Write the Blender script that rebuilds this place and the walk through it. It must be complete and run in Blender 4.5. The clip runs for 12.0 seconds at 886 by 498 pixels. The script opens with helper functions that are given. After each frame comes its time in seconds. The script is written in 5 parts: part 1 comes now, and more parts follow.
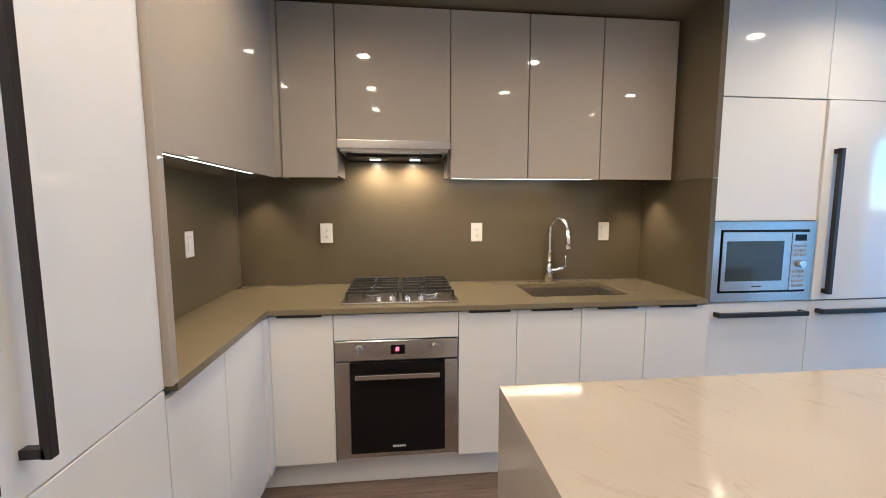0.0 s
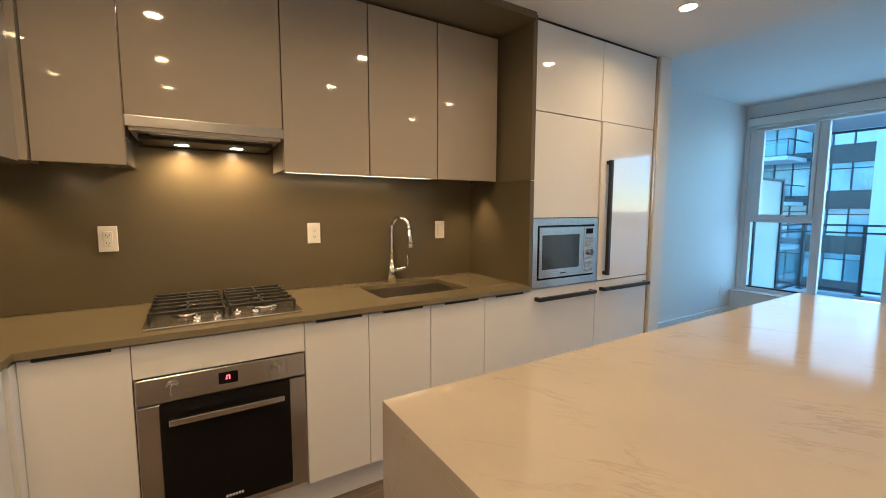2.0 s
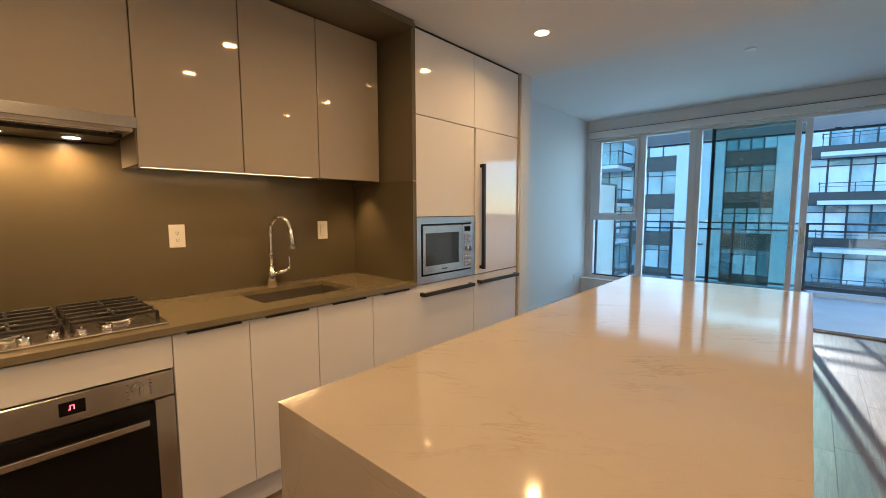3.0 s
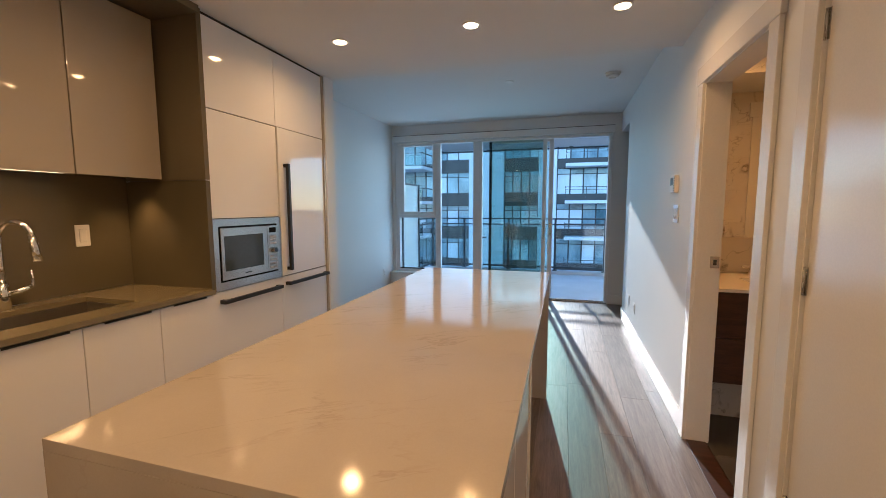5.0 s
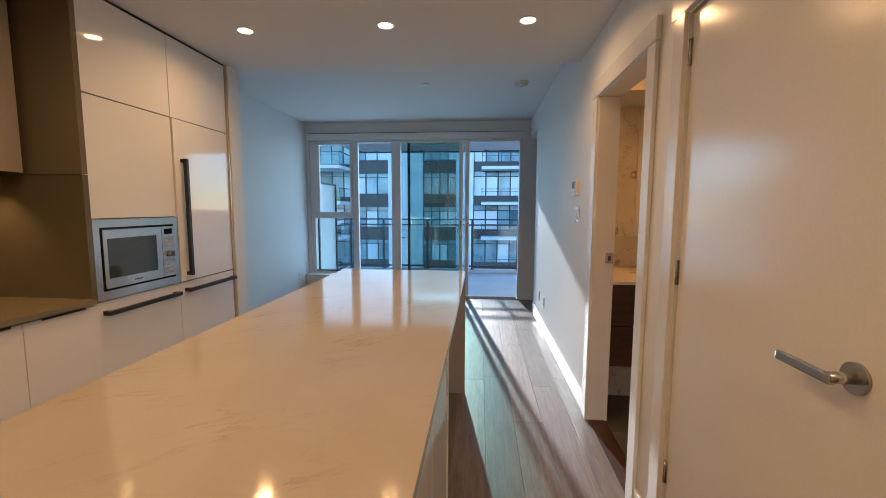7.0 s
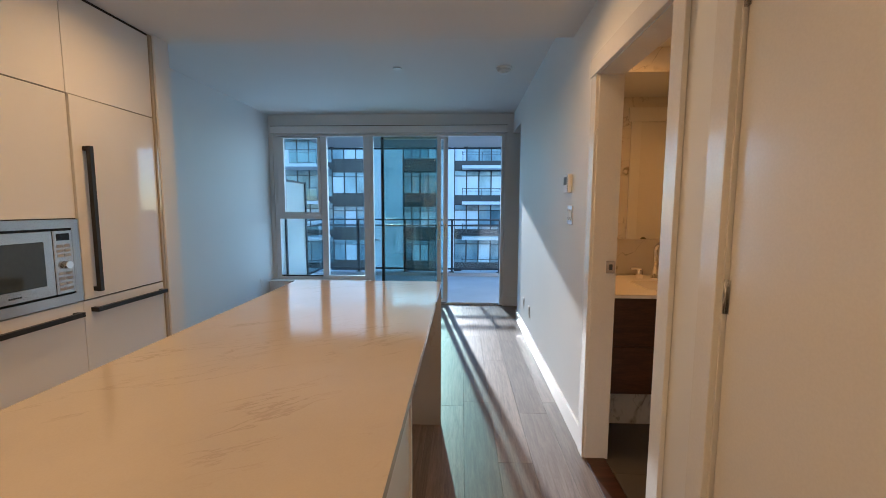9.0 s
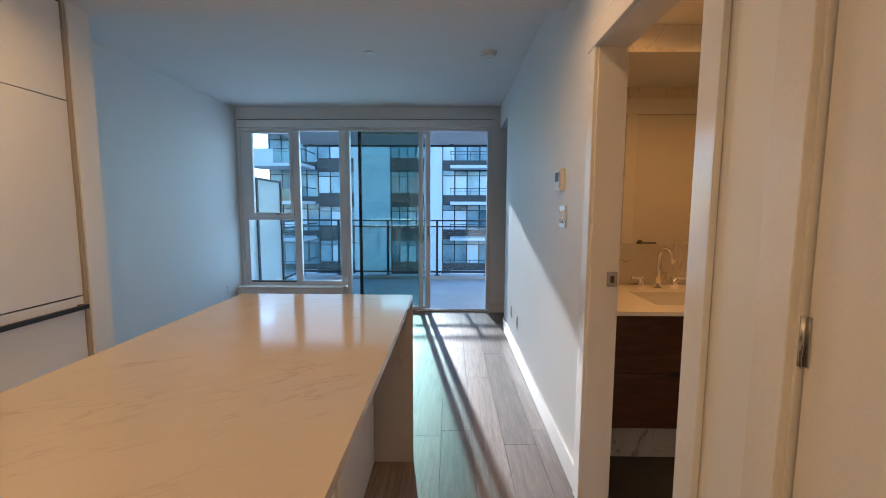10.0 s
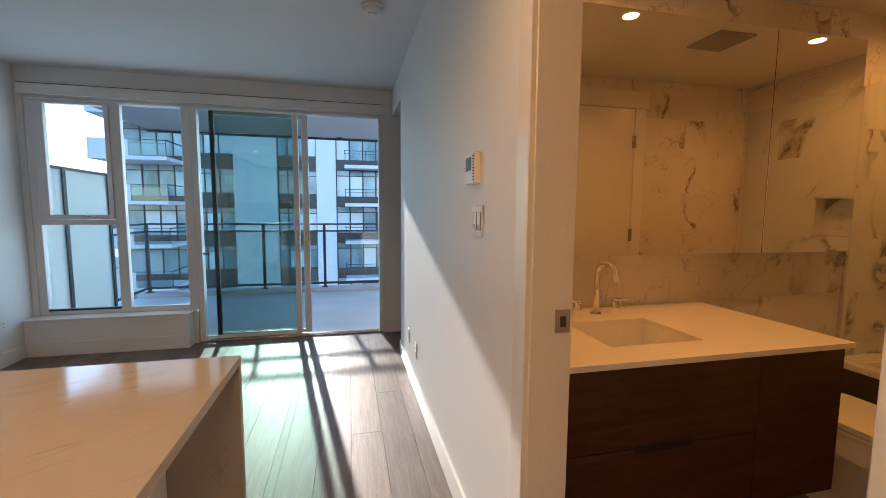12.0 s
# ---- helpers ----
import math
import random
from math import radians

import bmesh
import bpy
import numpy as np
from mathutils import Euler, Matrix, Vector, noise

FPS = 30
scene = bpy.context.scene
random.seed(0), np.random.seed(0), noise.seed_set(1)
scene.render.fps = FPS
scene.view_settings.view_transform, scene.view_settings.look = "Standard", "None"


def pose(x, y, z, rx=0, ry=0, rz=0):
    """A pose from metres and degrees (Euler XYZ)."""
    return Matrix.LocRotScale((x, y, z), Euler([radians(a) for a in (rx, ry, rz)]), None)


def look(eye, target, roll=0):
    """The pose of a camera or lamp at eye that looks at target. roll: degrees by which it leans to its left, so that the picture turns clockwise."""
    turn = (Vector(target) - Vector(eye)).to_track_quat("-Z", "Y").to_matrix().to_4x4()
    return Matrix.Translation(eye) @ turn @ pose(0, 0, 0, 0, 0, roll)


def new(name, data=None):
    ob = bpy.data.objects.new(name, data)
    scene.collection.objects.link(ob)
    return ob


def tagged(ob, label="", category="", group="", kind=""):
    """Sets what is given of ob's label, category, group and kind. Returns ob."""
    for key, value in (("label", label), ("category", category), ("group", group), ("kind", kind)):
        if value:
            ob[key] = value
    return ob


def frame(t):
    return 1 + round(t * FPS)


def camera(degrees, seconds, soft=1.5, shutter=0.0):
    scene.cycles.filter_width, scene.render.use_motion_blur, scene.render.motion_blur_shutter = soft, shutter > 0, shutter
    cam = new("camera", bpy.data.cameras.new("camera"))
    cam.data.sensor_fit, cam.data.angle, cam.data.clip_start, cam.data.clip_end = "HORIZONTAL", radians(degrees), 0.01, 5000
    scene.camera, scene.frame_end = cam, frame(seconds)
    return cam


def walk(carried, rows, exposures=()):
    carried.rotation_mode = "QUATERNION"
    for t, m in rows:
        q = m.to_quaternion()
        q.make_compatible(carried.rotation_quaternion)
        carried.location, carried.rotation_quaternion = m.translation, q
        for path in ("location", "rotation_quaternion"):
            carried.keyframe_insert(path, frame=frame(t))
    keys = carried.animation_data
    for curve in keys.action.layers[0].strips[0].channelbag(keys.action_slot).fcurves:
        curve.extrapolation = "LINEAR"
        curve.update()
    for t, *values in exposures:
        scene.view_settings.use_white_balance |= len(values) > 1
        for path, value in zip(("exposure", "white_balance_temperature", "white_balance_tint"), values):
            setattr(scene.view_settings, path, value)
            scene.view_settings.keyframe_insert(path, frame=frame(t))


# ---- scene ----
cam = camera(94.4, 12.0, soft=0.9)
PATH = [
    (0, (1.228, 0.79, 1.384), (1.443, 2.767, 1.176), 0.0),
    (0.5, (1.223, 0.84, 1.372), (1.6, 2.795, 1.178), -0.1),
    (1, (1.195, 0.879, 1.369), (1.768, 2.786, 1.178), -0.0),
    (1.5, (1.16, 0.926, 1.361), (1.956, 2.751, 1.172), -0.0),
    (2, (1.127, 0.942, 1.36), (2.165, 2.641, 1.166), 0.1),
    (2.5, (1.101, 0.945, 1.352), (2.374, 2.475, 1.16), -0.1),
    (3, (1.07, 0.922, 1.346), (2.552, 2.252, 1.16), -0.2),
    (3.5, (1.022, 0.868, 1.353), (2.671, 1.984, 1.162), 0.1),
    (3.7, (0.999, 0.871, 1.357), (2.706, 1.896, 1.169), 0.3),
    (5.3, (0.954, 0.805, 1.374), (2.887, 1.276, 1.172), 0.0),
    (5.5, (0.941, 0.808, 1.362), (2.888, 1.222, 1.165), 0.2),
    (6, (0.931, 0.791, 1.369), (2.897, 1.098, 1.169), 0.3),
    (6.5, (0.932, 0.798, 1.37), (2.909, 1.026, 1.169), 0.2),
    (7, (0.957, 0.794, 1.37), (2.939, 0.974, 1.17), 0.2),
    (7.2, (0.961, 0.764, 1.383), (2.943, 0.936, 1.176), 0.4),
    (9, (1.412, 0.774, 1.369), (3.4, 0.863, 1.168), 0.2),
    (9.5, (1.595, 0.72, 1.382), (3.584, 0.788, 1.178), 0.1),
    (10, (1.79, 0.699, 1.37), (3.78, 0.736, 1.17), 0.2),
    (10.5, (2.012, 0.703, 1.373), (4.003, 0.683, 1.181), 0.4),
    (11, (2.217, 0.656, 1.362), (4.204, 0.549, 1.17), 0.4),
    (11.5, (2.411, 0.594, 1.378), (4.386, 0.343, 1.19), 0.4),
    (12, (2.567, 0.567, 1.364), (4.507, 0.117, 1.177), 0.4),
]
walk(cam, [(t, look(eye, target, roll)) for t, eye, target, roll in PATH],
     [(0, 2.95, 3800, 0), (1.0, 2.75, 4150, 0), (2.0, 2.53, 4700, -2), (3.0, 2.33, 5450, 4), (5.5, 2.11, 5450, 9), (9.5, 1.98, 5300, 7), (10.5, 2.04, 5500, 9), (12, 2.11, 6250, 13)])

# ---- light ----
SUN_ELEVATION, SUN_AZIMUTH = 15.5, 9.0      # degrees; azimuth from +x towards +y
world = bpy.data.worlds.new("world")
scene.world = world
world.use_nodes = True
wn = world.node_tree
sky = wn.nodes.new("ShaderNodeTexSky")
sky.sky_type = "NISHITA"
sky.sun_disc = False
sky.sun_elevation = radians(SUN_ELEVATION)
sky.sun_rotation = radians(90 - SUN_AZIMUTH)
sky.dust_density, sky.ozone_density = 0.15, 4.0
wn.links.new(sky.outputs[0], wn.nodes["Background"].inputs[0])
wn.nodes["Background"].inputs[1].default_value = 0.15

sun_data = bpy.data.lights.new("sun", "SUN")
sun_data.energy, sun_data.angle, sun_data.color = 1.75, radians(0.9), (1.0, 0.9, 0.78)
sun = new("sun", sun_data)
ce, ca = math.cos(radians(SUN_ELEVATION)), radians(SUN_AZIMUTH)
to_sun = Vector((ce * math.cos(ca), ce * math.sin(ca), math.sin(radians(SUN_ELEVATION))))
sun.matrix_world = look(to_sun * 60, (0, 0, 0))

WARM = (1.0, 0.51, 0.18)
DOWNLIGHT, BATH_LIGHT, HOOD_LIGHT, STRIP_LIGHT = 1.13, 0.84, 0.9, 0.5


def lamp(name, kind, where, energy, colour=WARM, size=0.08, target=None, spot=125, size_y=None, spread=180):
    data = bpy.data.lights.new(name, kind)
    data.energy, data.color = energy, colour
    if kind == "SPOT":
        data.spot_size, data.spot_blend, data.shadow_soft_size = radians(spot), 0.9, size
    if kind == "AREA":
        data.shape, data.size = "DISK", size
        if size_y:
            data.shape, data.size_y = "RECTANGLE", size_y
        data.spread = radians(spread)
    ob = new(name, data)
    ob.matrix_world = look(where, target or (where[0], where[1] + 0.0001, where[2] - 1))
    return ob


# the sky's light in the window's opening
window_data = bpy.data.lights.new("sky_light", "AREA")
window_data.shape, window_data.size, window_data.size_y, window_data.energy, window_data.color = "RECTANGLE", 2.4, 1.85, 5.0, (0.68, 0.85, 1.0)
new("sky_light", window_data).matrix_world = look((7.20, 2.1, 1.37), (0, 2.3, 1.35))

# ---- materials ----


def material(name):
    m = bpy.data.materials.new(name)
    m.use_nodes = True
    t = m.node_tree
    return m, t, t.nodes["Principled BSDF"]


def node(t, kind, **inputs):
    n = t.nodes.new(kind)
    for k, v in inputs.items():
        n.inputs[k.replace("_", " ")].default_value = v
    return n


def rgba(c):
    return (*c, 1.0)


def coords(t, scale=(1, 1, 1), turn=(0, 0, 0), spread=False):
    """Object coordinates, and for pieces an offset by each object's random number."""
    tc = t.nodes.new("ShaderNodeTexCoord")
    mp = t.nodes.new("ShaderNodeMapping")
    mp.inputs["Scale"].default_value = scale
    mp.inputs["Rotation"].default_value = [radians(a) for a in turn]
    t.links.new(tc.outputs["Object"], mp.inputs["Vector"])
    if spread:
        info = t.nodes.new("ShaderNodeObjectInfo")
        mul = t.nodes.new("ShaderNodeMath")
        mul.operation = "MULTIPLY"
        mul.inputs[1].default_value = 37.0
        t.links.new(info.outputs["Random"], mul.inputs[0])
        cb = t.nodes.new("ShaderNodeCombineXYZ")
        for i in range(3):
            t.links.new(mul.outputs[0], cb.inputs[i])
        t.links.new(cb.outputs[0], mp.inputs["Location"])
    return mp.outputs[0]


def ramp(t, src, stops):
    r = t.nodes.new("ShaderNodeValToRGB")
    els = r.color_ramp.elements
    while len(els) < len(stops):
        els.new(0.5)
    for e, (p, c) in zip(els, stops):
        e.position, e.color = p, rgba(c)
    t.links.new(src, r.inputs[0])
    return r.outputs[0]


def mixed(t, fac, a, b, mode="MIX"):
    n = t.nodes.new("ShaderNodeMix")
    n.data_type, n.blend_type = "RGBA", mode
    for sock, v in ((n.inputs[0], fac), (n.inputs[6], a), (n.inputs[7], b)):
        if isinstance(v, (int, float)):
            sock.default_value = v
        elif isinstance(v, tuple):
            sock.default_value = rgba(v)
        else:
            t.links.new(v, sock)
    return n.outputs[2]


def noise_tex(t, vec, scale, detail=4, rough=0.55, distortion=0.0):
    n = node(t, "ShaderNodeTexNoise", Scale=scale, Detail=detail, Roughness=rough, Distortion=distortion)
    t.links.new(vec, n.inputs["Vector"])
    return n.outputs["Fac"]


def bump(t, p, height, strength, distance=0.002):
    b = t.nodes.new("ShaderNodeBump")
    b.inputs["Strength"].default_value, b.inputs["Distance"].default_value = strength, distance
    t.links.new(height, b.inputs["Height"])
    t.links.new(b.outputs[0], p.inputs["Normal"])


def plain(name, a, b, rough=0.5, metal=0.0, big=1.5, fine=90.0, relief=0.05, spread=False, stretch=(1, 1, 1), rough_var=0.06, coat=0.0, speck=0.12):
    """A painted, cast or metal surface: two near colours in soft patches, fine relief and uneven gloss."""
    m, t, p = material(name)
    v = coords(t, stretch, spread=spread)
    large, small = noise_tex(t, v, big, 3), noise_tex(t, v, fine, 3)
    c = ramp(t, large, [(0.3, a), (0.7, b)])
    c = mixed(t, speck, c, ramp(t, small, [(0.35, tuple(x * 0.75 for x in a)), (0.65, b)]))
    t.links.new(c, p.inputs["Base Color"])
    rr = t.nodes.new("ShaderNodeMapRange")
    rr.inputs["To Min"].default_value, rr.inputs["To Max"].default_value = max(0.02, rough - rough_var), rough + rough_var
    t.links.new(noise_tex(t, v, big * 4, 4), rr.inputs["Value"])
    t.links.new(rr.outputs[0], p.inputs["Roughness"])
    p.inputs["Metallic"].default_value = metal
    p.inputs["Coat Weight"].default_value = coat
    p.inputs["Coat Roughness"].default_value = 0.03
    if relief:
        bump(t, p, small, relief, 0.001)
    return m


def glow(name, colour, strength):
    m, t, p = material(name)
    p.inputs["Base Color"].default_value = rgba((0.8, 0.8, 0.8))
    p.inputs["Emission Color"].default_value = rgba(colour)
    p.inputs["Emission Strength"].default_value = strength
    return m


def pane_glass(name, tint, base_gloss=0.05, gloss_rough=0.0):
    m = bpy.data.materials.new(name)
    m.use_nodes = True
    t = m.node_tree
    t.nodes.remove(t.nodes["Principled BSDF"])
    tr = node(t, "ShaderNodeBsdfTransparent", Color=rgba(tint))
    gl = node(t, "ShaderNodeBsdfGlossy", Roughness=gloss_rough)
    lw = node(t, "ShaderNodeLayerWeight", Blend=0.5)
    pw = t.nodes.new("ShaderNodeMath")
    pw.operation = "POWER"
    pw.inputs[1].default_value = 5.0
    t.links.new(lw.outputs["Facing"], pw.inputs[0])
    ad = t.nodes.new("ShaderNodeMath")
    ad.operation = "MULTIPLY_ADD"
    ad.inputs[1].default_value, ad.inputs[2].default_value = 0.9, base_gloss
    t.links.new(pw.outputs[0], ad.inputs[0])
    mx = t.nodes.new("ShaderNodeMixShader")
    t.links.new(ad.outputs[0], mx.inputs[0])
    t.links.new(tr.outputs[0], mx.inputs[1])
    t.links.new(gl.outputs[0], mx.inputs[2])
    t.links.new(mx.outputs[0], t.nodes["Material Output"].inputs[0])
    return m


def quartz(name, base, second, vein, vein_amount, rough, vein_scale=1.6, turn=(0, 0, 25), spread=False, sharp=0.02, stretch=(0.45, 1.8, 1.0), gate_scale=1.7):
    """Engineered stone: cloudy ground, fine speckle, thin broken veins."""
    m, t, p = material(name)
    v = coords(t, spread=spread)
    c = ramp(t, noise_tex(t, v, 2.2, 5), [(0.3, base), (0.72, second)])
    c = mixed(t, 0.05, c, ramp(t, noise_tex(t, v, 240, 2), [(0.4, tuple(x * 0.8 for x in base)), (0.6, tuple(min(1, x * 1.1) for x in second))]))
    turned = coords(t, (1, 1, 1), turn, spread)
    long = t.nodes.new("ShaderNodeMapping")
    long.inputs["Scale"].default_value = stretch
    t.links.new(turned, long.inputs["Vector"])
    n = noise_tex(t, long.outputs[0], vein_scale, 6, 0.6, 0.35)
    line = ramp(t, n, [(0.5 - sharp * 2, (0, 0, 0)), (0.5, (1, 1, 1)), (0.5 + sharp, (0, 0, 0))])
    gate = ramp(t, noise_tex(t, v, gate_scale, 3), [(0.46, (0, 0, 0)), (0.64, (1, 1, 1))])
    g = mixed(t, 1.0, line, gate, "MULTIPLY")
    amt = mixed(t, 1.0, g, (vein_amount,) * 3, "MULTIPLY")
    t.links.new(mixed(t, amt, c, vein), p.inputs["Base Color"])
    p.inputs["Roughness"].default_value = rough
    return m


def marble(name):
    """White marble tiles: each with its own cut of long slanting grey-brown veins, a few broad ones, and faint clouds."""
    m, t, p = material(name)
    v = coords(t, spread=True)
    c = ramp(t, noise_tex(t, v, 1.8, 4), [(0.3, (0.66, 0.63, 0.59)), (0.7, (0.76, 0.73, 0.69))])
    for turn, size, sharp, cut, amount in (((32, 32, 32), 1.5, 0.026, 0.54, 1.0), ((-20, 38, 15), 2.6, 0.007, 0.50, 0.55)):
        turned = coords(t, (1, 1, 1), turn, True)
        long = t.nodes.new("ShaderNodeMapping")
        long.inputs["Scale"].default_value = (0.35, 1.7, 1.7)
        t.links.new(turned, long.inputs["Vector"])
        line = ramp(t, noise_tex(t, long.outputs[0], size, 4, 0.5, 0.25), [(0.5 - sharp * 1.6, (0, 0, 0)), (0.5, (1, 1, 1)), (0.5 + sharp * 0.7, (0, 0, 0))])
        gate = ramp(t, noise_tex(t, long.outputs[0], size * 0.9, 2), [(cut - 0.04, (0, 0, 0)), (cut + 0.05, (1, 1, 1))])
        ragged = ramp(t, noise_tex(t, v, 26, 4), [(0.30, (0.35,) * 3), (0.62, (1, 1, 1))])
        g = mixed(t, 1.0, mixed(t, 1.0, line, gate, "MULTIPLY"), ragged, "MULTIPLY")
        c = mixed(t, mixed(t, 1.0, g, (amount,) * 3, "MULTIPLY"), c, (0.13, 0.105, 0.085))
    t.links.new(c, p.inputs["Base Color"])
    p.inputs["Roughness"].default_value = 0.16
    return m


def wood(name, dark, light, rough=0.4, grain=(1.2, 16, 16), relief=0.25, spread=True, tone=0.5, scale=3.0):
    m, t, p = material(name)
    v = coords(t, grain, spread=spread)
    a = noise_tex(t, v, scale, 6, 0.6, 0.6)
    b = noise_tex(t, v, scale * 7, 4, 0.7)
    c = mixed(t, 0.35, ramp(t, a, [(0.3, dark), (0.7, light)]), ramp(t, b, [(0.35, dark), (0.65, light)]))
    info = t.nodes.new("ShaderNodeObjectInfo")
    k = ramp(t, info.outputs["Random"], [(0.0, (1 - tone * 0.5,) * 3), (1.0, (1 + tone * 0.5,) * 3)])
    t.links.new(mixed(t, 1.0, c, k, "MULTIPLY"), p.inputs["Base Color"])
    rr = t.nodes.new("ShaderNodeMapRange")
    rr.inputs["To Min"].default_value, rr.inputs["To Max"].default_value = rough - 0.1, rough + 0.12
    t.links.new(b, rr.inputs["Value"])
    t.links.new(rr.outputs[0], p.inputs["Roughness"])
    bump(t, p, b, relief, 0.0015)
    return m


WALL_PAINT = plain("wall_paint", (0.74, 0.75, 0.75), (0.78, 0.79, 0.79), 0.55, big=0.8, fine=260, relief=0.10, rough_var=0.02)
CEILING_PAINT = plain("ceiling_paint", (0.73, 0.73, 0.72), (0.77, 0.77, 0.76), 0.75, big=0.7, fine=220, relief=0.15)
TRIM_PAINT = plain("trim_paint", (0.76, 0.755, 0.74), (0.8, 0.795, 0.78), 0.2, big=2.0, fine=120, relief=0.015, rough_var=0.01)
DOOR_PAINT = plain("door_paint", (0.74, 0.725, 0.70), (0.78, 0.765, 0.74), 0.19, big=1.2, fine=150, relief=0.02, rough_var=0.012)
WHITE_LACQUER = plain("white_lacquer", (0.76, 0.765, 0.77), (0.8, 0.8, 0.8), 0.05, big=1.0, fine=60, relief=0.0, rough_var=0.015, speck=0.01)
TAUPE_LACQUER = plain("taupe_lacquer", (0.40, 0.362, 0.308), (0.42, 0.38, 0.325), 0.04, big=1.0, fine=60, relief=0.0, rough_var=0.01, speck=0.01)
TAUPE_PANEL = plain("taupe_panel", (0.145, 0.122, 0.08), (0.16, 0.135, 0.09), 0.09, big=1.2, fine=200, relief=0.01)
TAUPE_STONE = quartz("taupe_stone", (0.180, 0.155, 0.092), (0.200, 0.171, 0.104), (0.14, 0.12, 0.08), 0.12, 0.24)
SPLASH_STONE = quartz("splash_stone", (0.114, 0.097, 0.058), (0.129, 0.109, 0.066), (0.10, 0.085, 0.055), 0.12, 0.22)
ISLAND_STONE = quartz("island_stone", (0.41, 0.375, 0.335), (0.46, 0.42, 0.375), (0.20, 0.145, 0.105), 0.30, 0.09, 3.2, turn=(0, 0, 58), sharp=0.009, stretch=(0.45, 2.0, 1.0), gate_scale=3.6)
MARBLE_TILE = marble("marble_tile")
GROUT = plain("pale_grout", (0.58, 0.55, 0.51), (0.64, 0.61, 0.57), 0.8, big=3)
VANITY_STONE = quartz("vanity_stone", (0.78, 0.76, 0.73), (0.8, 0.78, 0.75), (0.6, 0.58, 0.55), 0.1, 0.15)
FLOOR_WOOD = wood("floor_wood", (0.075, 0.050, 0.036), (0.23, 0.175, 0.140), 0.44, relief=0.35, tone=0.5)
WALNUT = wood("walnut_veneer", (0.014, 0.006, 0.0035), (0.078, 0.030, 0.016), 0.34, (9, 1.2, 9), 0.1, spread=False, tone=0.1)
BATH_FLOOR_TILE = plain("bath_floor_tile", (0.06, 0.055, 0.05), (0.09, 0.08, 0.072), 0.4, big=3, fine=80, relief=0.1, spread=True)
STEEL = plain("brushed_steel", (0.57, 0.555, 0.54), (0.60, 0.585, 0.57), 0.24, 1.0, 1.0, 160, 0.03, stretch=(0.15, 3, 6), rough_var=0.02, speck=0.06)
STEEL_DARK = plain("sink_steel", (0.47, 0.445, 0.41), (0.52, 0.495, 0.46), 0.32, 1.0, 1.0, 140, 0.01, stretch=(0.2, 4, 4), rough_var=0.03, speck=0.04)
CHROME = plain("chrome", (0.78, 0.78, 0.79), (0.82, 0.82, 0.83), 0.05, 1.0, 4, 60, 0.0, rough_var=0.02)
NICKEL = plain("satin_nickel", (0.5, 0.49, 0.47), (0.55, 0.54, 0.52), 0.24, 1.0, 6, 120, 0.02)
BLACK_METAL = plain("black_metal", (0.018, 0.017, 0.018), (0.028, 0.026, 0.026), 0.35, 0.2, 5, 150, 0.05)
CAST_IRON = plain("cast_iron", (0.006, 0.006, 0.0065), (0.011, 0.010, 0.010), 0.5, 0.0, 8, 200, 0.15)
BLACK_GLASS = plain("black_glass", (0.006, 0.006, 0.007), (0.009, 0.009, 0.01), 0.05, 0.0, 2, 50, 0.0, rough_var=0.02)
BLACK_GLASS.node_tree.nodes["Principled BSDF"].inputs["Specular IOR Level"].default_value = 0.22
CARCASS = plain("cabinet_carcass", (0.10, 0.09, 0.08), (0.14, 0.125, 0.11), 0.7)
DARK_GAP = plain("shadow_gap", (0.02, 0.018, 0.016), (0.03, 0.027, 0.024), 0.8)
PLASTIC_WHITE = plain("white_plastic", (0.78, 0.77, 0.75), (0.82, 0.81, 0.79), 0.32, big=6, fine=160, relief=0.02)
SWITCH_PLATE = plain("switch_plate_film", (0.60, 0.60, 0.61), (0.76, 0.76, 0.77), 0.12, 0.1, big=25, fine=160, relief=0.02)
PLASTIC_GREY = plain("grey_plastic", (0.35, 0.35, 0.35), (0.4, 0.4, 0.4), 0.4, big=6)
DARK_PRINT = plain("dark_print", (0.04, 0.04, 0.04), (0.06, 0.06, 0.06), 0.5)
LIGHT_PRINT = plain("light_print", (0.7, 0.7, 0.7), (0.75, 0.75, 0.75), 0.5)
CERAMIC = plain("white_ceramic", (0.8, 0.79, 0.77), (0.84, 0.83, 0.81), 0.08, big=3, fine=60, relief=0.0, rough_var=0.03)
WINDOW_FRAME = plain("window_frame_white", (0.70, 0.71, 0.72), (0.75, 0.76, 0.77), 0.35, big=3, fine=140, relief=0.03)
FRAME_DARK = plain("dark_aluminium", (0.022, 0.03, 0.038), (0.035, 0.045, 0.053), 0.45, 0.1, 4, 120, 0.04)
CLEAR_GLASS = pane_glass("clear_glass", (0.93, 0.97, 0.97))
TEAL_GLASS = pane_glass("teal_glass", (0.75, 0.84, 0.825), 0.05)
# blue-grey base colour holds the reflection seen in the microwave's window
DOOR_GLASS = plain("microwave_window_glass", (0.040, 0.052, 0.060), (0.055, 0.070, 0.078), 0.05, 0.0, 2, 50, 0.0, rough_var=0.02)
MIRROR, _t, _p = material("mirror")
_p.inputs["Base Color"].default_value, _p.inputs["Metallic"].default_value, _p.inputs["Roughness"].default_value = (0.86, 0.85, 0.82, 1), 1.0, 0.01
BALCONY_CONCRETE = plain("balcony_concrete", (0.56, 0.56, 0.56), (0.72, 0.72, 0.71), 0.6, big=1.2, fine=60, relief=0.25)
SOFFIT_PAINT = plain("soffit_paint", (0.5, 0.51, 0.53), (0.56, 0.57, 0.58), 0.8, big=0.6)
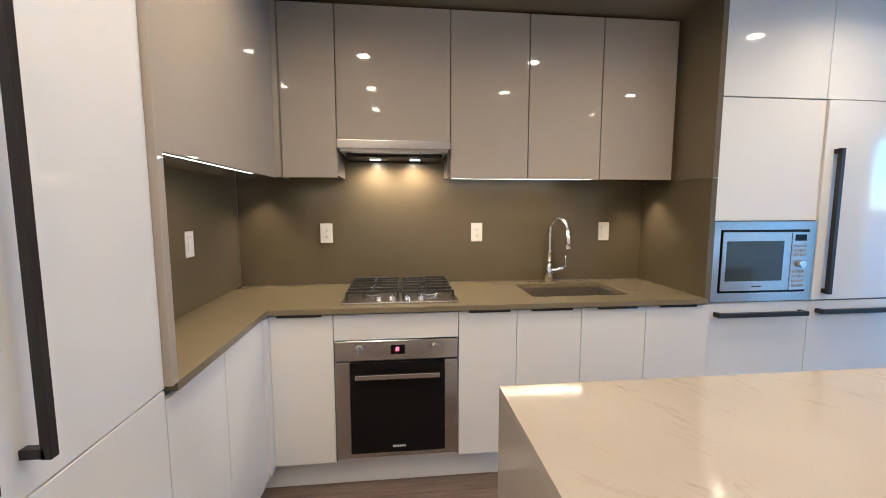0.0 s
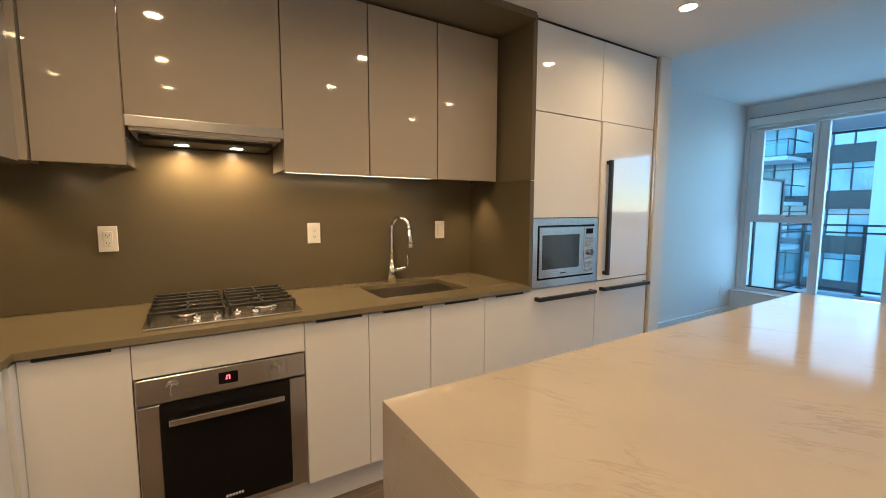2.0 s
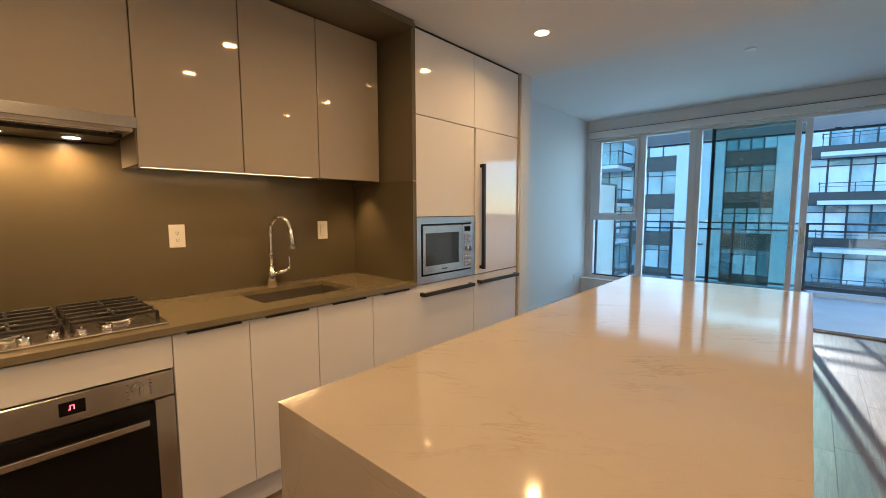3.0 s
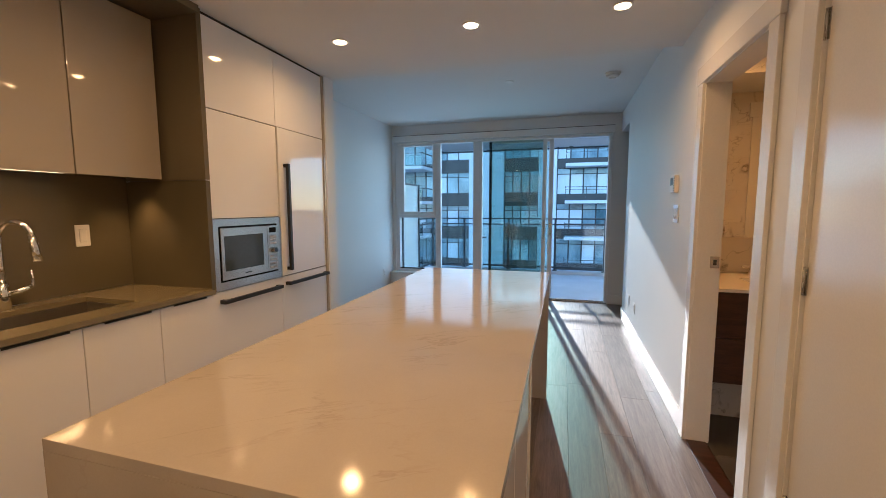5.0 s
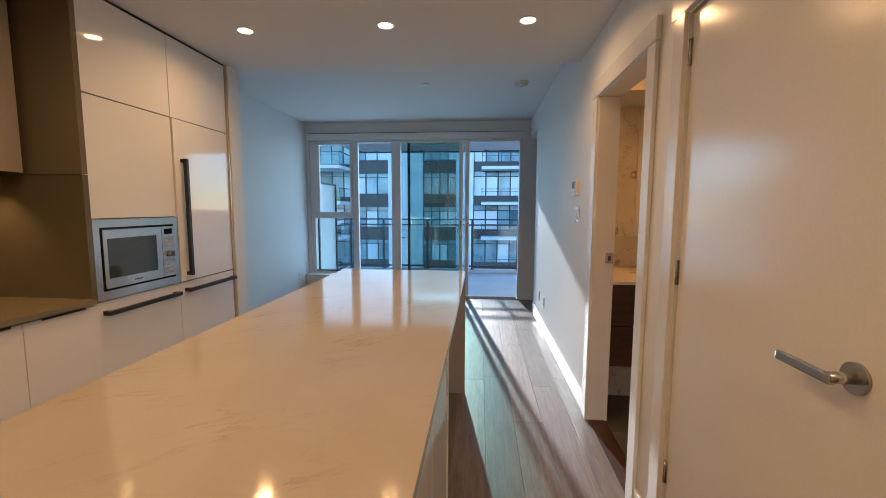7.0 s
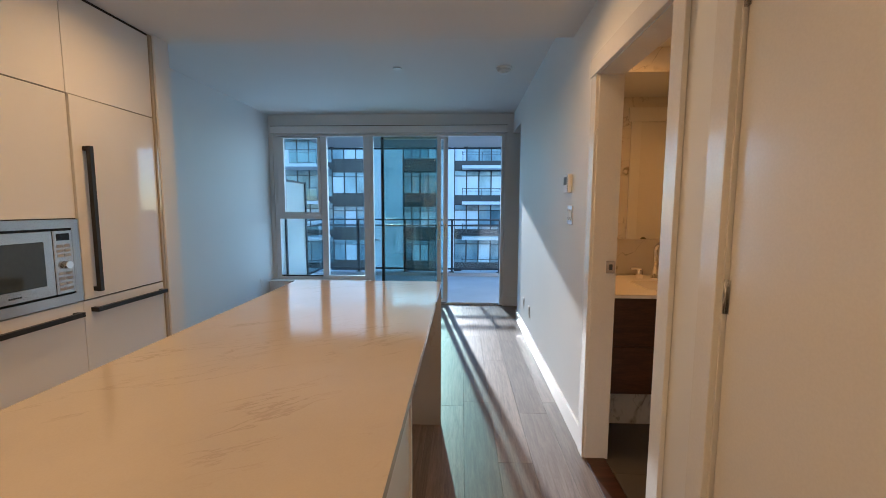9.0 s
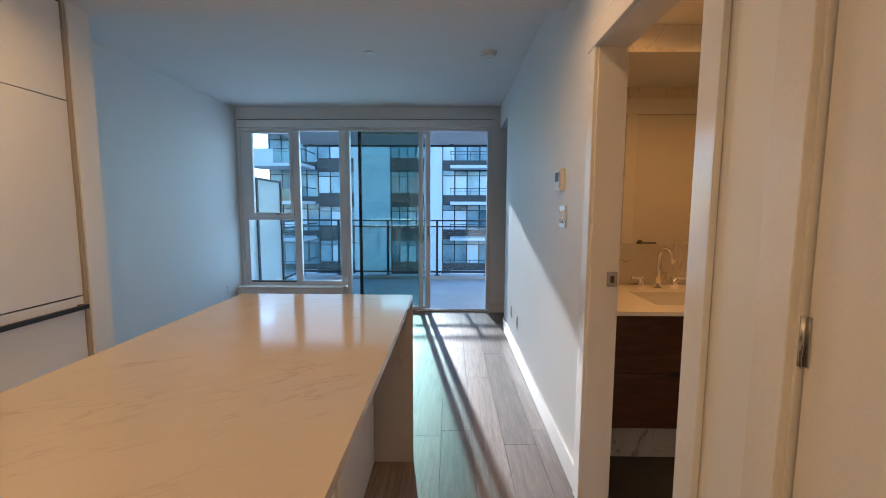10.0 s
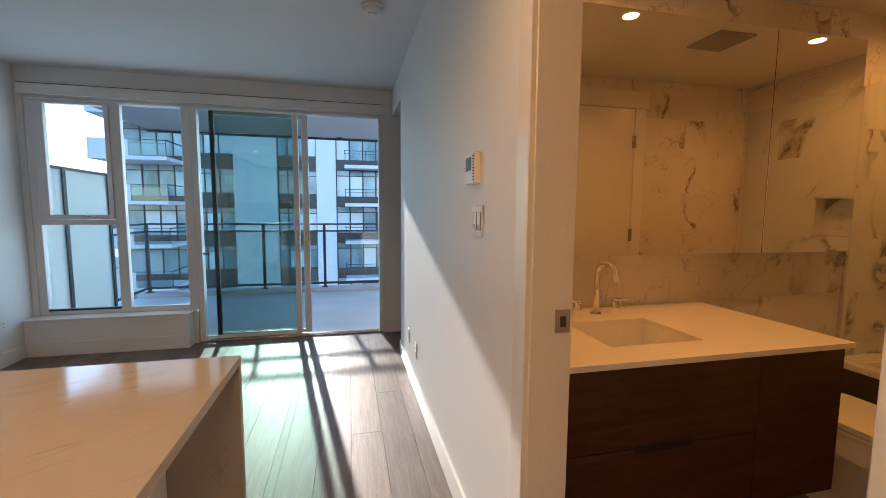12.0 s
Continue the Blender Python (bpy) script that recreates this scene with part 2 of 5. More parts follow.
FROSTED, _t, _p = material("frosted_glass")
_p.inputs["Base Color"].default_value, _p.inputs["Roughness"].default_value, _p.inputs["Transmission Weight"].default_value = (0.92, 0.93, 0.88, 1), 0.65, 0.6
TOWER_WALL = plain("tower_concrete", (0.70, 0.72, 0.74), (0.80, 0.81, 0.82), 0.8, big=0.25, fine=9, relief=0.2)
TOWER_SPANDREL = plain("tower_spandrel", (0.025, 0.022, 0.024), (0.055, 0.048, 0.046), 0.35, big=0.5, spread=True)
TOWER_SLAB = plain("tower_slab", (0.68, 0.69, 0.70), (0.78, 0.78, 0.78), 0.7, big=0.3)
# the sky's reflection is painted into the tower glass as pale blue
TOWER_GLASS = plain("tower_glass", (0.07, 0.13, 0.16), (0.50, 0.64, 0.69), 0.05, 0.0, 0.25, 4, 0.0, spread=True, rough_var=0.02)
# near-white panes, picked at random among the tower's glass
TOWER_PALE = plain("tower_pale_pane", (0.62, 0.68, 0.72), (0.78, 0.82, 0.84), 0.2, 0.0, 0.3, 5, 0.0, spread=True)
LAMP_GLOW = glow("lamp_glow", (1.0, 0.66, 0.32), 6.0)
STRIP_GLOW = glow("strip_glow", (1.0, 0.64, 0.30), 1.2)
RED_GLOW = glow("red_display", (1.0, 0.03, 0.05), 1.6)
GROUND_MAT = plain("far_ground", (0.12, 0.13, 0.12), (0.22, 0.22, 0.21), 0.9, big=0.05, fine=1)

# ---- building helpers ----


def bm_box(bm, x0, x1, y0, y1, z0, z1, bevel=0.0, segments=1):
    r = bmesh.ops.create_cube(bm, size=1.0)
    vs = r["verts"]
    bmesh.ops.scale(bm, vec=(x1 - x0, y1 - y0, z1 - z0), verts=vs)
    bmesh.ops.translate(bm, vec=((x0 + x1) / 2, (y0 + y1) / 2, (z0 + z1) / 2), verts=vs)
    if bevel:
        es = list({e for v in vs for e in v.link_edges})
        bmesh.ops.bevel(bm, geom=es, offset=bevel, segments=segments, affect="EDGES", profile=0.7)
    return bm


def boxes(*args, bevel=0.0, segments=1):
    bm = bmesh.new()
    for a in args:
        bm_box(bm, *a, bevel=bevel, segments=segments)
    return bm


def cyl(where, r, depth, axis="z", r2=None, seg=24, bm=None):
    bm = bm or bmesh.new()
    rot = {"z": Matrix(), "x": Matrix.Rotation(radians(90), 4, "Y"), "y": Matrix.Rotation(radians(-90), 4, "X")}[axis]
    bmesh.ops.create_cone(bm, cap_ends=True, segments=seg, radius1=r, radius2=r if r2 is None else r2, depth=depth,
                          matrix=Matrix.Translation(where) @ rot)
    return bm


def tube(points, r, seg=12, bm=None, taper=None):
    """A round tube swept along points."""
    bm = bm or bmesh.new()
    pts = [Vector(p) for p in points]
    rings, up = [], None
    for i, p in enumerate(pts):
        d = (pts[min(i + 1, len(pts) - 1)] - pts[max(i - 1, 0)]).normalized()
        if up is None:
            up = Vector((0, 0, 1)) if abs(d.z) < 0.9 else Vector((1, 0, 0))
        a = d.cross(up).normalized()
        up = a.cross(d).normalized()
        rad = r if taper is None else r + (taper - r) * i / (len(pts) - 1)
        rings.append([bm.verts.new(p + rad * (math.cos(2 * math.pi * k / seg) * a + math.sin(2 * math.pi * k / seg) * up)) for k in range(seg)])
    for u, w in zip(rings, rings[1:]):
        for k in range(seg):
            bm.faces.new((u[k], u[(k + 1) % seg], w[(k + 1) % seg], w[k]))
    bm.faces.new(rings[0][::-1])
    bm.faces.new(rings[-1])
    return bm


def world_at(ob):
    at = Vector((0, 0, 0))
    while ob:
        at += ob.location
        ob = ob.parent
    return at


def part(name, bm, mat, parent=None, label="", smooth=False):
    """Links a bmesh, given in world coordinates, as one mesh under a thing or part."""
    if parent:
        bmesh.ops.translate(bm, vec=-world_at(parent), verts=bm.verts)
    bmesh.ops.recalc_face_normals(bm, faces=bm.faces)
    me = bpy.data.meshes.new(name)
    bm.to_mesh(me)
    bm.free()
    me.materials.append(mat)
    if smooth:
        for f in me.polygons:
            f.use_smooth = len(f.vertices) == 4
    ob = new(name, me)
    ob.parent = parent
    if label:
        tagged(ob, label=label)
    return ob


def thing(name, at, label, category, group="", kind=""):
    ob = new(name)
    ob.location = at
    ob.empty_display_size = 0.1
    return tagged(ob, label, category, group, kind)


def plate(xs, ys, z0, z1, keep):
    """One slab over the cells of a grid of lines that keep(i, j) wants: an L, or a slab with a hole."""
    bm = bmesh.new()
    lo = {(i, j): bm.verts.new((x, y, z0)) for i, x in enumerate(xs) for j, y in enumerate(ys)}
    hi = {(i, j): bm.verts.new((x, y, z1)) for i, x in enumerate(xs) for j, y in enumerate(ys)}
    cells = {(i, j) for i in range(len(xs) - 1) for j in range(len(ys) - 1) if keep(i, j)}
    for i, j in cells:
        q = [(i, j), (i + 1, j), (i + 1, j + 1), (i, j + 1)]
        bm.faces.new([hi[c] for c in q])
        bm.faces.new([lo[c] for c in q[::-1]])
        for a, b, n in ((q[0], q[1], (i, j - 1)), (q[1], q[2], (i + 1, j)), (q[2], q[3], (i, j + 1)), (q[3], q[0], (i - 1, j))):
            if n not in cells:
                bm.faces.new((lo[a], lo[b], hi[b], hi[a]))
    bmesh.ops.delete(bm, geom=[v for v in bm.verts if not v.link_faces], context="VERTS")
    return bm


def structure(name, bm, mat, label, category):
    return tagged(part(name, bm, mat), label, category, kind="structure")

# ---- the large structure ----
BACK, LEFT_WALL, RIGHT_WALL, WINDOW_X = 3.30, 0.29, 0.085, 7.10
LOW_CEILING, HIGH_CEILING = 2.43, 2.63

floor = structure("floor", boxes((-2.6, 7.1, -2.6, 3.6, -0.2, -0.014)), DARK_GAP, "dark grey-brown wooden plank floor", "floor")
structure("wall_north", boxes((0.17, 4.0, BACK, 3.45, 0, 2.62)), WALL_PAINT, "white painted kitchen back wall", "wall")
structure("wall_west", boxes((0.17, LEFT_WALL, 0.98, BACK, 0, 2.62)), WALL_PAINT, "white painted wall behind the cabinets", "wall")
structure("wall_hall_north", boxes((-2.6, 0.168, 0.98, 1.1, 0, 2.62)), WALL_PAINT, "white painted hallway wall", "wall")
structure("wall_hall_end", boxes((-2.72, -2.6, -0.04, 1.1, 0, 2.62)), WALL_PAINT, "white painted wall at the hallway's end", "wall")
structure("wall_wing", boxes((3.998, 4.135, 2.70, 3.45, 0, 2.63), bevel=0.004), WALL_PAINT, "narrow white painted wall end beside the fridge", "wall")
structure("wall_living_north", boxes((4.002, 7.25, 3.452, 3.6, 0, 2.75)), WALL_PAINT, "long white painted living room wall", "wall")
W0, W1 = -0.035, RIGHT_WALL
structure("wall_south", boxes((-2.6, 1.66, W0, W1, 0, 2.62), (2.52, 2.817, W0, W1, 0, 2.62), (3.588, 6.39, W0, W1, 0, 2.63),
                              (1.66, 2.52, W0, W1, 2.05, 2.62), (2.817, 3.588, W0, W1, 2.05, 2.62), (6.39, 7.1, W0, W1, 2.37, 2.63)),
          WALL_PAINT, "white painted wall with a bathroom doorway", "wall")
structure("wall_side_room", boxes((5.0, 7.25, -2.72, -2.6, 0, 2.75), (4.88, 5.0, -2.72, W0 - 0.002, 0, 2.75)), WALL_PAINT, "white painted side room walls", "wall")
structure("wall_window", boxes((7.102, 7.25, -2.6, 0.19, 0, 2.63), (7.102, 7.25, 0.19, 3.45, 2.365, 2.63), (7.102, 7.25, 3.40, 3.45, 0, 2.365),
                               (7.102, 7.25, 2.06, 3.40, 0, 0.33)), WALL_PAINT, "white painted window wall", "wall")
structure("wall_low", boxes((6.97, 7.10, 2.10, 3.45, 0, 0.325), bevel=0.003), WALL_PAINT, "low white boxed wall under the window", "wall")
structure("window_sill", boxes((6.955, 7.17, 2.085, 3.45, 0.327, 0.347), bevel=0.004), TRIM_PAINT, "white painted window sill", "window sill")
structure("ceiling_kitchen", boxes((-2.72, 4.13, -0.04, 3.45, LOW_CEILING, 2.80)), CEILING_PAINT, "lowered white kitchen ceiling", "ceiling")
structure("ceiling_living", boxes((4.132, 7.25, -2.72, 3.6, HIGH_CEILING, 2.80)), CEILING_PAINT, "flat white living room ceiling", "ceiling")

# ceiling-high blind valance over the window
valance = thing("blind_valance", (7.08, 1.79, 2.37), "long white roller blind valance above the window", "blind valance")
part("box", boxes((7.055, 7.10, 0.165, 3.415, 2.375, 2.468), bevel=0.004), TRIM_PAINT, valance)
part("shadow_gap", boxes((7.07, 7.10, 0.17, 3.41, 2.468, 2.476)), DARK_GAP, valance)
part("roller_tube", cyl((7.115, 1.8, 2.352), 0.014, 3.1, "y"), PLASTIC_WHITE, valance)

# baseboards
for i, b in enumerate([(3.659, 6.40, RIGHT_WALL, 0.099, 0, 0.13), (4.135, 6.97, 3.437, 3.452, 0, 0.13), (7.088, 7.102, -2.6, 0.195, 0, 0.13),
                       (6.957, 6.97, 2.10, 3.437, 0, 0.13), (2.589, 2.746, RIGHT_WALL, 0.099, 0, 0.13), (-2.6, 1.57, RIGHT_WALL, 0.099, 0, 0.13)]):
    structure("baseboard", boxes(b, bevel=0.003), TRIM_PAINT, "white painted baseboard", "baseboard")


def door_casing(x0, x1, head, name, y=RIGHT_WALL, depth=0.12, w=0.085):
    t = thing(name, ((x0 + x1) / 2, y, 0), "white painted wooden door casing", "door casing", kind="structure")
    part("jamb", boxes((x0 - 0.015, x0, y - depth, y + 0.003, 0, head), bevel=0.001), TRIM_PAINT, t)
    part("jamb", boxes((x1, x1 + 0.015, y - depth, y + 0.003, 0, head), bevel=0.001), TRIM_PAINT, t)
    part("head_jamb", boxes((x0 - 0.015, x1 + 0.015, y - depth, y + 0.003, head, head + 0.02)), TRIM_PAINT, t)
    part("side_casing", boxes((x0 - w, x0 - 0.006, y + 0.001, y + 0.019, 0, head + 0.006), bevel=0.002), TRIM_PAINT, t)
    part("side_casing", boxes((x1 + 0.006, x1 + w, y + 0.001, y + 0.019, 0, head + 0.006), bevel=0.002), TRIM_PAINT, t)
    part("head_casing", boxes((x0 - w - 0.012, x1 + w + 0.012, y + 0.001, y + 0.023, head + 0.006, head + 0.10), bevel=0.002), TRIM_PAINT, t)
    return t


bath_casing = door_casing(2.832, 3.573, 2.035, "door_2")
strike = thing("strike_plate", (3.571, 0.03, 0.98), "square nickel strike plate on the door jamb", "strike plate")
part("plate", boxes((3.5685, 3.573, -0.028, 0.017, 1.03, 1.095), bevel=0.001), NICKEL, strike)
part("latch_hole", boxes((3.567, 3.569, -0.014, 0.002, 1.047, 1.077)), DARK_PRINT, strike)
structure("threshold", boxes((2.832, 3.573, -0.02, 0.085, 0.0, 0.006), bevel=0.002), WALNUT, "dark wooden doorway threshold", "threshold")


def hinge(parent, x, y, z):
    h = part("hinge", boxes((x - 0.012, x + 0.010, y, y + 0.002, z - 0.045, z + 0.045)), NICKEL, parent)
    part("hinge_knuckle", cyl((x, y + 0.005, z), 0.005, 0.09, "z", seg=12), NICKEL, h, smooth=True)


casing_1 = door_casing(1.68, 2.502, 2.035, "door_1_frame")
door_1 = thing("door_1", (2.07, 0.07, 0), "closed smooth white painted door with a nickel lever", "door", kind="structure")
part("leaf", boxes((1.684, 2.498, 0.035, 0.078, 0.008, 2.031), bevel=0.002), DOOR_PAINT, door_1)
for z in (1.905, 1.14, 0.375):
    hinge(door_1, 2.499, 0.079, z)
handle_1 = part("door_handle", cyl((1.776, 0.081, 1.05), 0.031, 0.007, "y", seg=36), NICKEL, door_1, "satin nickel lever handle", smooth=True)
part("neck", cyl((1.776, 0.107, 1.05), 0.0115, 0.05, "y", seg=20), NICKEL, handle_1, smooth=True)
part("lever", boxes((1.767, 1.911, 0.122, 0.135, 1.038, 1.058), bevel=0.004, segments=2), NICKEL, handle_1)

# ---- the window and the balcony door ----
win = thing("window_1", (7.15, 2.75, 0.347), "white framed window with an opening upper sash", "window", kind="structure")
X0, X1 = 7.115, 7.175
part("frame", boxes((X0, X1, 3.335, 3.40, 0.347, 2.365), (X0, X1, 2.65, 2.735, 0.40, 2.335), (X0, X1, 2.055, 2.135, 0.347, 2.365),
                    (X0, X1, 2.735, 3.335, 2.335, 2.365), (X0, X1, 2.135, 2.735, 2.335, 2.365), (X0, X1, 2.735, 3.335, 0.347, 0.385),
                    (X0, X1, 2.135, 2.735, 0.347, 0.40), (X0, X1, 2.735, 3.335, 1.205, 1.255), bevel=0.003), WINDOW_FRAME, win)
sash = part("sash", boxes((7.10, 7.15, 3.25, 3.335, 1.257, 2.333), (7.10, 7.15, 2.737, 2.775, 1.257, 2.333), (7.10, 7.15, 2.775, 3.25, 1.257, 1.30),
                          (7.10, 7.15, 2.775, 3.25, 2.31, 2.333), bevel=0.003), WINDOW_FRAME, win)
part("crank_handle", boxes((7.07, 7.10, 2.93, 2.97, 1.275, 1.29), (7.065, 7.075, 2.86, 2.95, 1.285, 1.295), bevel=0.002), NICKEL, sash)
part("gasket", boxes((7.115, 7.15, 2.737, 3.333, 0.386, 0.402)), BLACK_METAL, win, "black rubber gasket")
for a in [(3.25, 2.775, 1.30, 2.31), (3.335, 2.735, 0.40, 1.205), (2.65, 2.135, 0.40, 2.335)]:
    p = part("pane", boxes((7.138, 7.144, a[1], a[0], a[2], a[3])), CLEAR_GLASS, win)
    
slider = thing("balcony_door", (7.15, 1.1, 0), "white framed sliding glass balcony door, slid half open", "sliding door", kind="structure")
part("frame", boxes((7.11, 7.20, 2.0, 2.053, 0.0, 2.362), (7.11, 7.20, 0.192, 0.235, 0.0, 2.362), (7.11, 7.20, 0.235, 2.0, 2.335, 2.362), bevel=0.003), WINDOW_FRAME, slider)
part("track", boxes((7.10, 7.21, 0.192, 2.053, -0.012, 0.012), (7.135, 7.14, 0.24, 2.0, 0.012, 0.022), (7.165, 7.17, 0.24, 2.0, 0.012, 0.022)), NICKEL, slider, "aluminium sliding track")
fixed = part("fixed_panel", boxes((7.125, 7.155, 1.06, 1.115, 0.03, 2.335), (7.125, 7.155, 1.115, 1.995, 0.03, 0.06), bevel=0.003), WINDOW_FRAME, slider)
p = part("pane", boxes((7.138, 7.144, 1.115, 1.998, 0.06, 2.335)), TEAL_GLASS, fixed)
moving = part("sliding_panel", boxes((7.16, 7.19, 0.965, 1.03, 0.03, 2.335), (7.16, 7.19, 1.03, 1.86, 0.03, 0.07), (7.16, 7.19, 1.03, 1.86, 2.30, 2.335), bevel=0.003), WINDOW_FRAME, slider)
part("dark_stile", boxes((7.16, 7.19, 1.86, 1.90, 0.03, 2.335), (7.191, 7.198, 1.03, 1.86, 0.03, 0.075)), FRAME_DARK, moving, "dark blue-grey outer stile")
p = part("pane", boxes((7.172, 7.178, 1.03, 1.86, 0.07, 2.30)), TEAL_GLASS, moving)
part("latch", boxes((7.098, 7.112, 1.93, 1.99, 0.905, 0.922), bevel=0.002), BLACK_METAL, slider)
pull = part("pull_handle", boxes((7.10, 7.125, 1.075, 1.095, 0.93, 0.945), (7.10, 7.125, 1.075, 1.095, 1.15, 1.165), (7.093, 7.103, 1.072, 1.098, 0.92, 1.175), bevel=0.002), NICKEL, slider)
part("lock_plate", boxes((7.155, 7.162, 0.975, 1.015, 0.96, 1.14), (7.15, 7.156, 0.985, 1.005, 1.06, 1.08), bevel=0.001), NICKEL, moving)

# ---- kitchen: base cabinets, counters ----
FRONT = 2.70           # face of the base doors
TALL = 2.72            # face of the tall units
UPPER = 2.98           # face of the wall cabinets
LEFT = 0.62            # face of the left bank
COUNTER = 0.915


def base_cabinet(x0, x1, pull_from, pull_to):
    c = thing("base_cabinet", ((x0 + x1) / 2, FRONT, 0), "white gloss base cabinet with a black edge pull", "cabinet", "base cabinets under the counter")
    part("body", boxes((x0, x1, FRONT + 0.021, BACK - 0.02, 0.14, 0.70 if 1.75 < x0 < 2.48 else 0.885)), CARCASS, c)
    d = part("door", boxes((x0 + 0.0015, x1 - 0.0015, FRONT, FRONT + 0.019, 0.15, 0.879), bevel=0.0015), WHITE_LACQUER, c)
    if pull_to > pull_from:
        part("edge_pull", boxes((pull_from, pull_to, FRONT - 0.008, FRONT + 0.012, 0.8795, 0.8825), (pull_from, pull_to, FRONT - 0.0095, FRONT - 0.0065, 0.8735, 0.8825)), BLACK_METAL, d, "black metal edge pull")
    return c


BASES = [(0.632, 0.92, 0.67, 0.87), (1.512, 1.80, 1.56, 1.765), (1.80, 2.13, 1.87, 2.08), (2.13, 2.47, 2.21, 2.42), (2.47, 2.8175, 2.54, 2.74)]
for b in BASES:
    base_cabinet(*b)
structure("filler_strip", boxes((0.600, 0.6325, 2.6415, 2.7185, 0.14, 0.879)), WHITE_LACQUER, "white gloss corner filler strip", "filler strip")
structure("toe_kick", boxes((0.56, 2.80, 2.765, 2.78, 0.0, 0.14)), WHITE_LACQUER, "white toe kick under the cabinets", "toe kick")
structure("toe_kick", boxes((0.545, 0.56, 1.0, 2.765, 0.0, 0.12)), WHITE_LACQUER, "white toe kick under the cabinets", "toe kick")
structure("toe_kick", boxes((2.82, 3.99, 2.78, 2.795, 0.0, 0.115)), WHITE_LACQUER, "white toe kick under the tall cabinets", "toe kick")


def left_base(y0, y1, z0=0.12):
    c = thing("base_cabinet", (LEFT, (y0 + y1) / 2, 0), "white gloss base cabinet of the shallow side run", "cabinet", "base cabinets of the side run")
    part("body", boxes((LEFT_WALL + 0.005, LEFT - 0.021, y0, y1, z0, 0.885)), CARCASS, c)
    part("door", boxes((LEFT - 0.019, LEFT, y0 + 0.0015, y1 - 0.0015, z0 + 0.01, 0.878), bevel=0.0015), WHITE_LACQUER, c)


left_base(1.886, 2.247)
left_base(2.249, 2.64)

counter = thing("countertop", (1.5, 3.0, COUNTER), "taupe stone countertop in an L round the corner", "countertop")
part("slab", plate([LEFT_WALL, 0.635, 1.92, 2.45, 2.786], [1.918, 2.675, 2.82, 3.17, 3.284], 0.89, COUNTER, lambda i, j: (j > 0 or i == 0) and (i, j) != (2, 2)), TAUPE_STONE, counter)

splash = thing("backsplash", (1.5, 3.29, COUNTER), "plain taupe stone slab backsplash", "backsplash", kind="structure")
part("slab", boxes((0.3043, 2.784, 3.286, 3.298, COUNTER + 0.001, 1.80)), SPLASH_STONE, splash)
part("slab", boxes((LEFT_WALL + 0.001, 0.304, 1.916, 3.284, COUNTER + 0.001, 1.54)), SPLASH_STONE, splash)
side_panel = thing("end_panel", (2.80, 3.0, COUNTER), "tall taupe end panel beside the sink counter", "end panel")
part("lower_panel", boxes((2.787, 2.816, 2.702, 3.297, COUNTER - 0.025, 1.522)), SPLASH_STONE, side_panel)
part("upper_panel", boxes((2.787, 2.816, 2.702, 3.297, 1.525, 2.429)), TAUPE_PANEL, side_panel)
gable = thing("end_panel", (0.46, 1.86, 0.9), "taupe end panel between pantry and side counter", "end panel")
part("panel", boxes((LEFT_WALL + 0.002, 0.640, 1.885, 1.915, 0.916, 2.428), bevel=0.002), TAUPE_LACQUER, gable)

# ---- kitchen: wall cabinets ----


def wall_cabinet(x0, x1, z0, z1=2.385):
    c = thing("wall_cabinet", ((x0 + x1) / 2, UPPER, z0), "glossy taupe wall cabinet with a handleless door", "cabinet", "wall cabinets over the counter")
    part("body", boxes((x0, x1, UPPER + 0.021, 3.284, z0 + 0.012, z1)), TAUPE_LACQUER, c)
    part("door", boxes((x0 + 0.0015, x1 - 0.0015, UPPER, UPPER + 0.019, z0, z1 - 0.003), bevel=0.0015), TAUPE_LACQUER, c)
    return c


wall_cabinet(0.645, 0.919, 1.53)
wall_cabinet(0.921, 1.504, 1.72)
wall_cabinet(1.506, 1.926, 1.53)
wall_cabinet(1.928, 2.334, 1.53)
wall_cabinet(2.336, 2.762, 1.53)
left_upper = thing("wall_cabinet", (LEFT, 2.4, 1.525), "long glossy taupe wall cabinet of the side run", "cabinet")
part("body", boxes((0.306, LEFT - 0.021, 1.918, 3.283, 1.537, 2.385)), TAUPE_LACQUER, left_upper)
part("door", boxes((LEFT - 0.019, LEFT, 1.920, 2.955, 1.525, 2.382), bevel=0.0015), TAUPE_LACQUER, left_upper)
part("corner_filler", boxes((LEFT - 0.019, 0.643, 2.957, 2.999, 1.53, 2.382)), TAUPE_LACQUER, left_upper)
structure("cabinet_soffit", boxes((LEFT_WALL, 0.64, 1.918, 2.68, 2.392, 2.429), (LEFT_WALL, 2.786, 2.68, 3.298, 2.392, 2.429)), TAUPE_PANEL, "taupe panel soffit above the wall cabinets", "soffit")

# led strips below the wall cabinets
for (x0, x1, y0, y1, z) in [(0.580, 0.586, 1.94, 2.72, 1.531), (1.52, 2.30, 3.004, 3.016, 1.534)]:
    s = thing("led_strip", ((x0 + x1) / 2, (y0 + y1) / 2, z), "thin glowing LED strip under the wall cabinet", "light strip", "led strips under the cabinets")
    part("channel", boxes((x0 - 0.003, x1 + 0.003, y0, y1, z + 0.002, z + 0.008)), NICKEL, s)
    part("diffuser", boxes((x0, x1, y0, y1, z - 0.004, z + 0.002)), STRIP_GLOW, s)
lamp("led_light", "AREA", (0.57, 2.31, 1.52), STRIP_LIGHT, size=0.012, size_y=0.8)
lamp("led_light", "AREA", (1.91, 3.03, 1.525), STRIP_LIGHT, size=0.78, size_y=0.012)
lamp("led_light", "SPOT", (2.68, 3.12, 1.535), 1.6, size=0.015, spot=90)
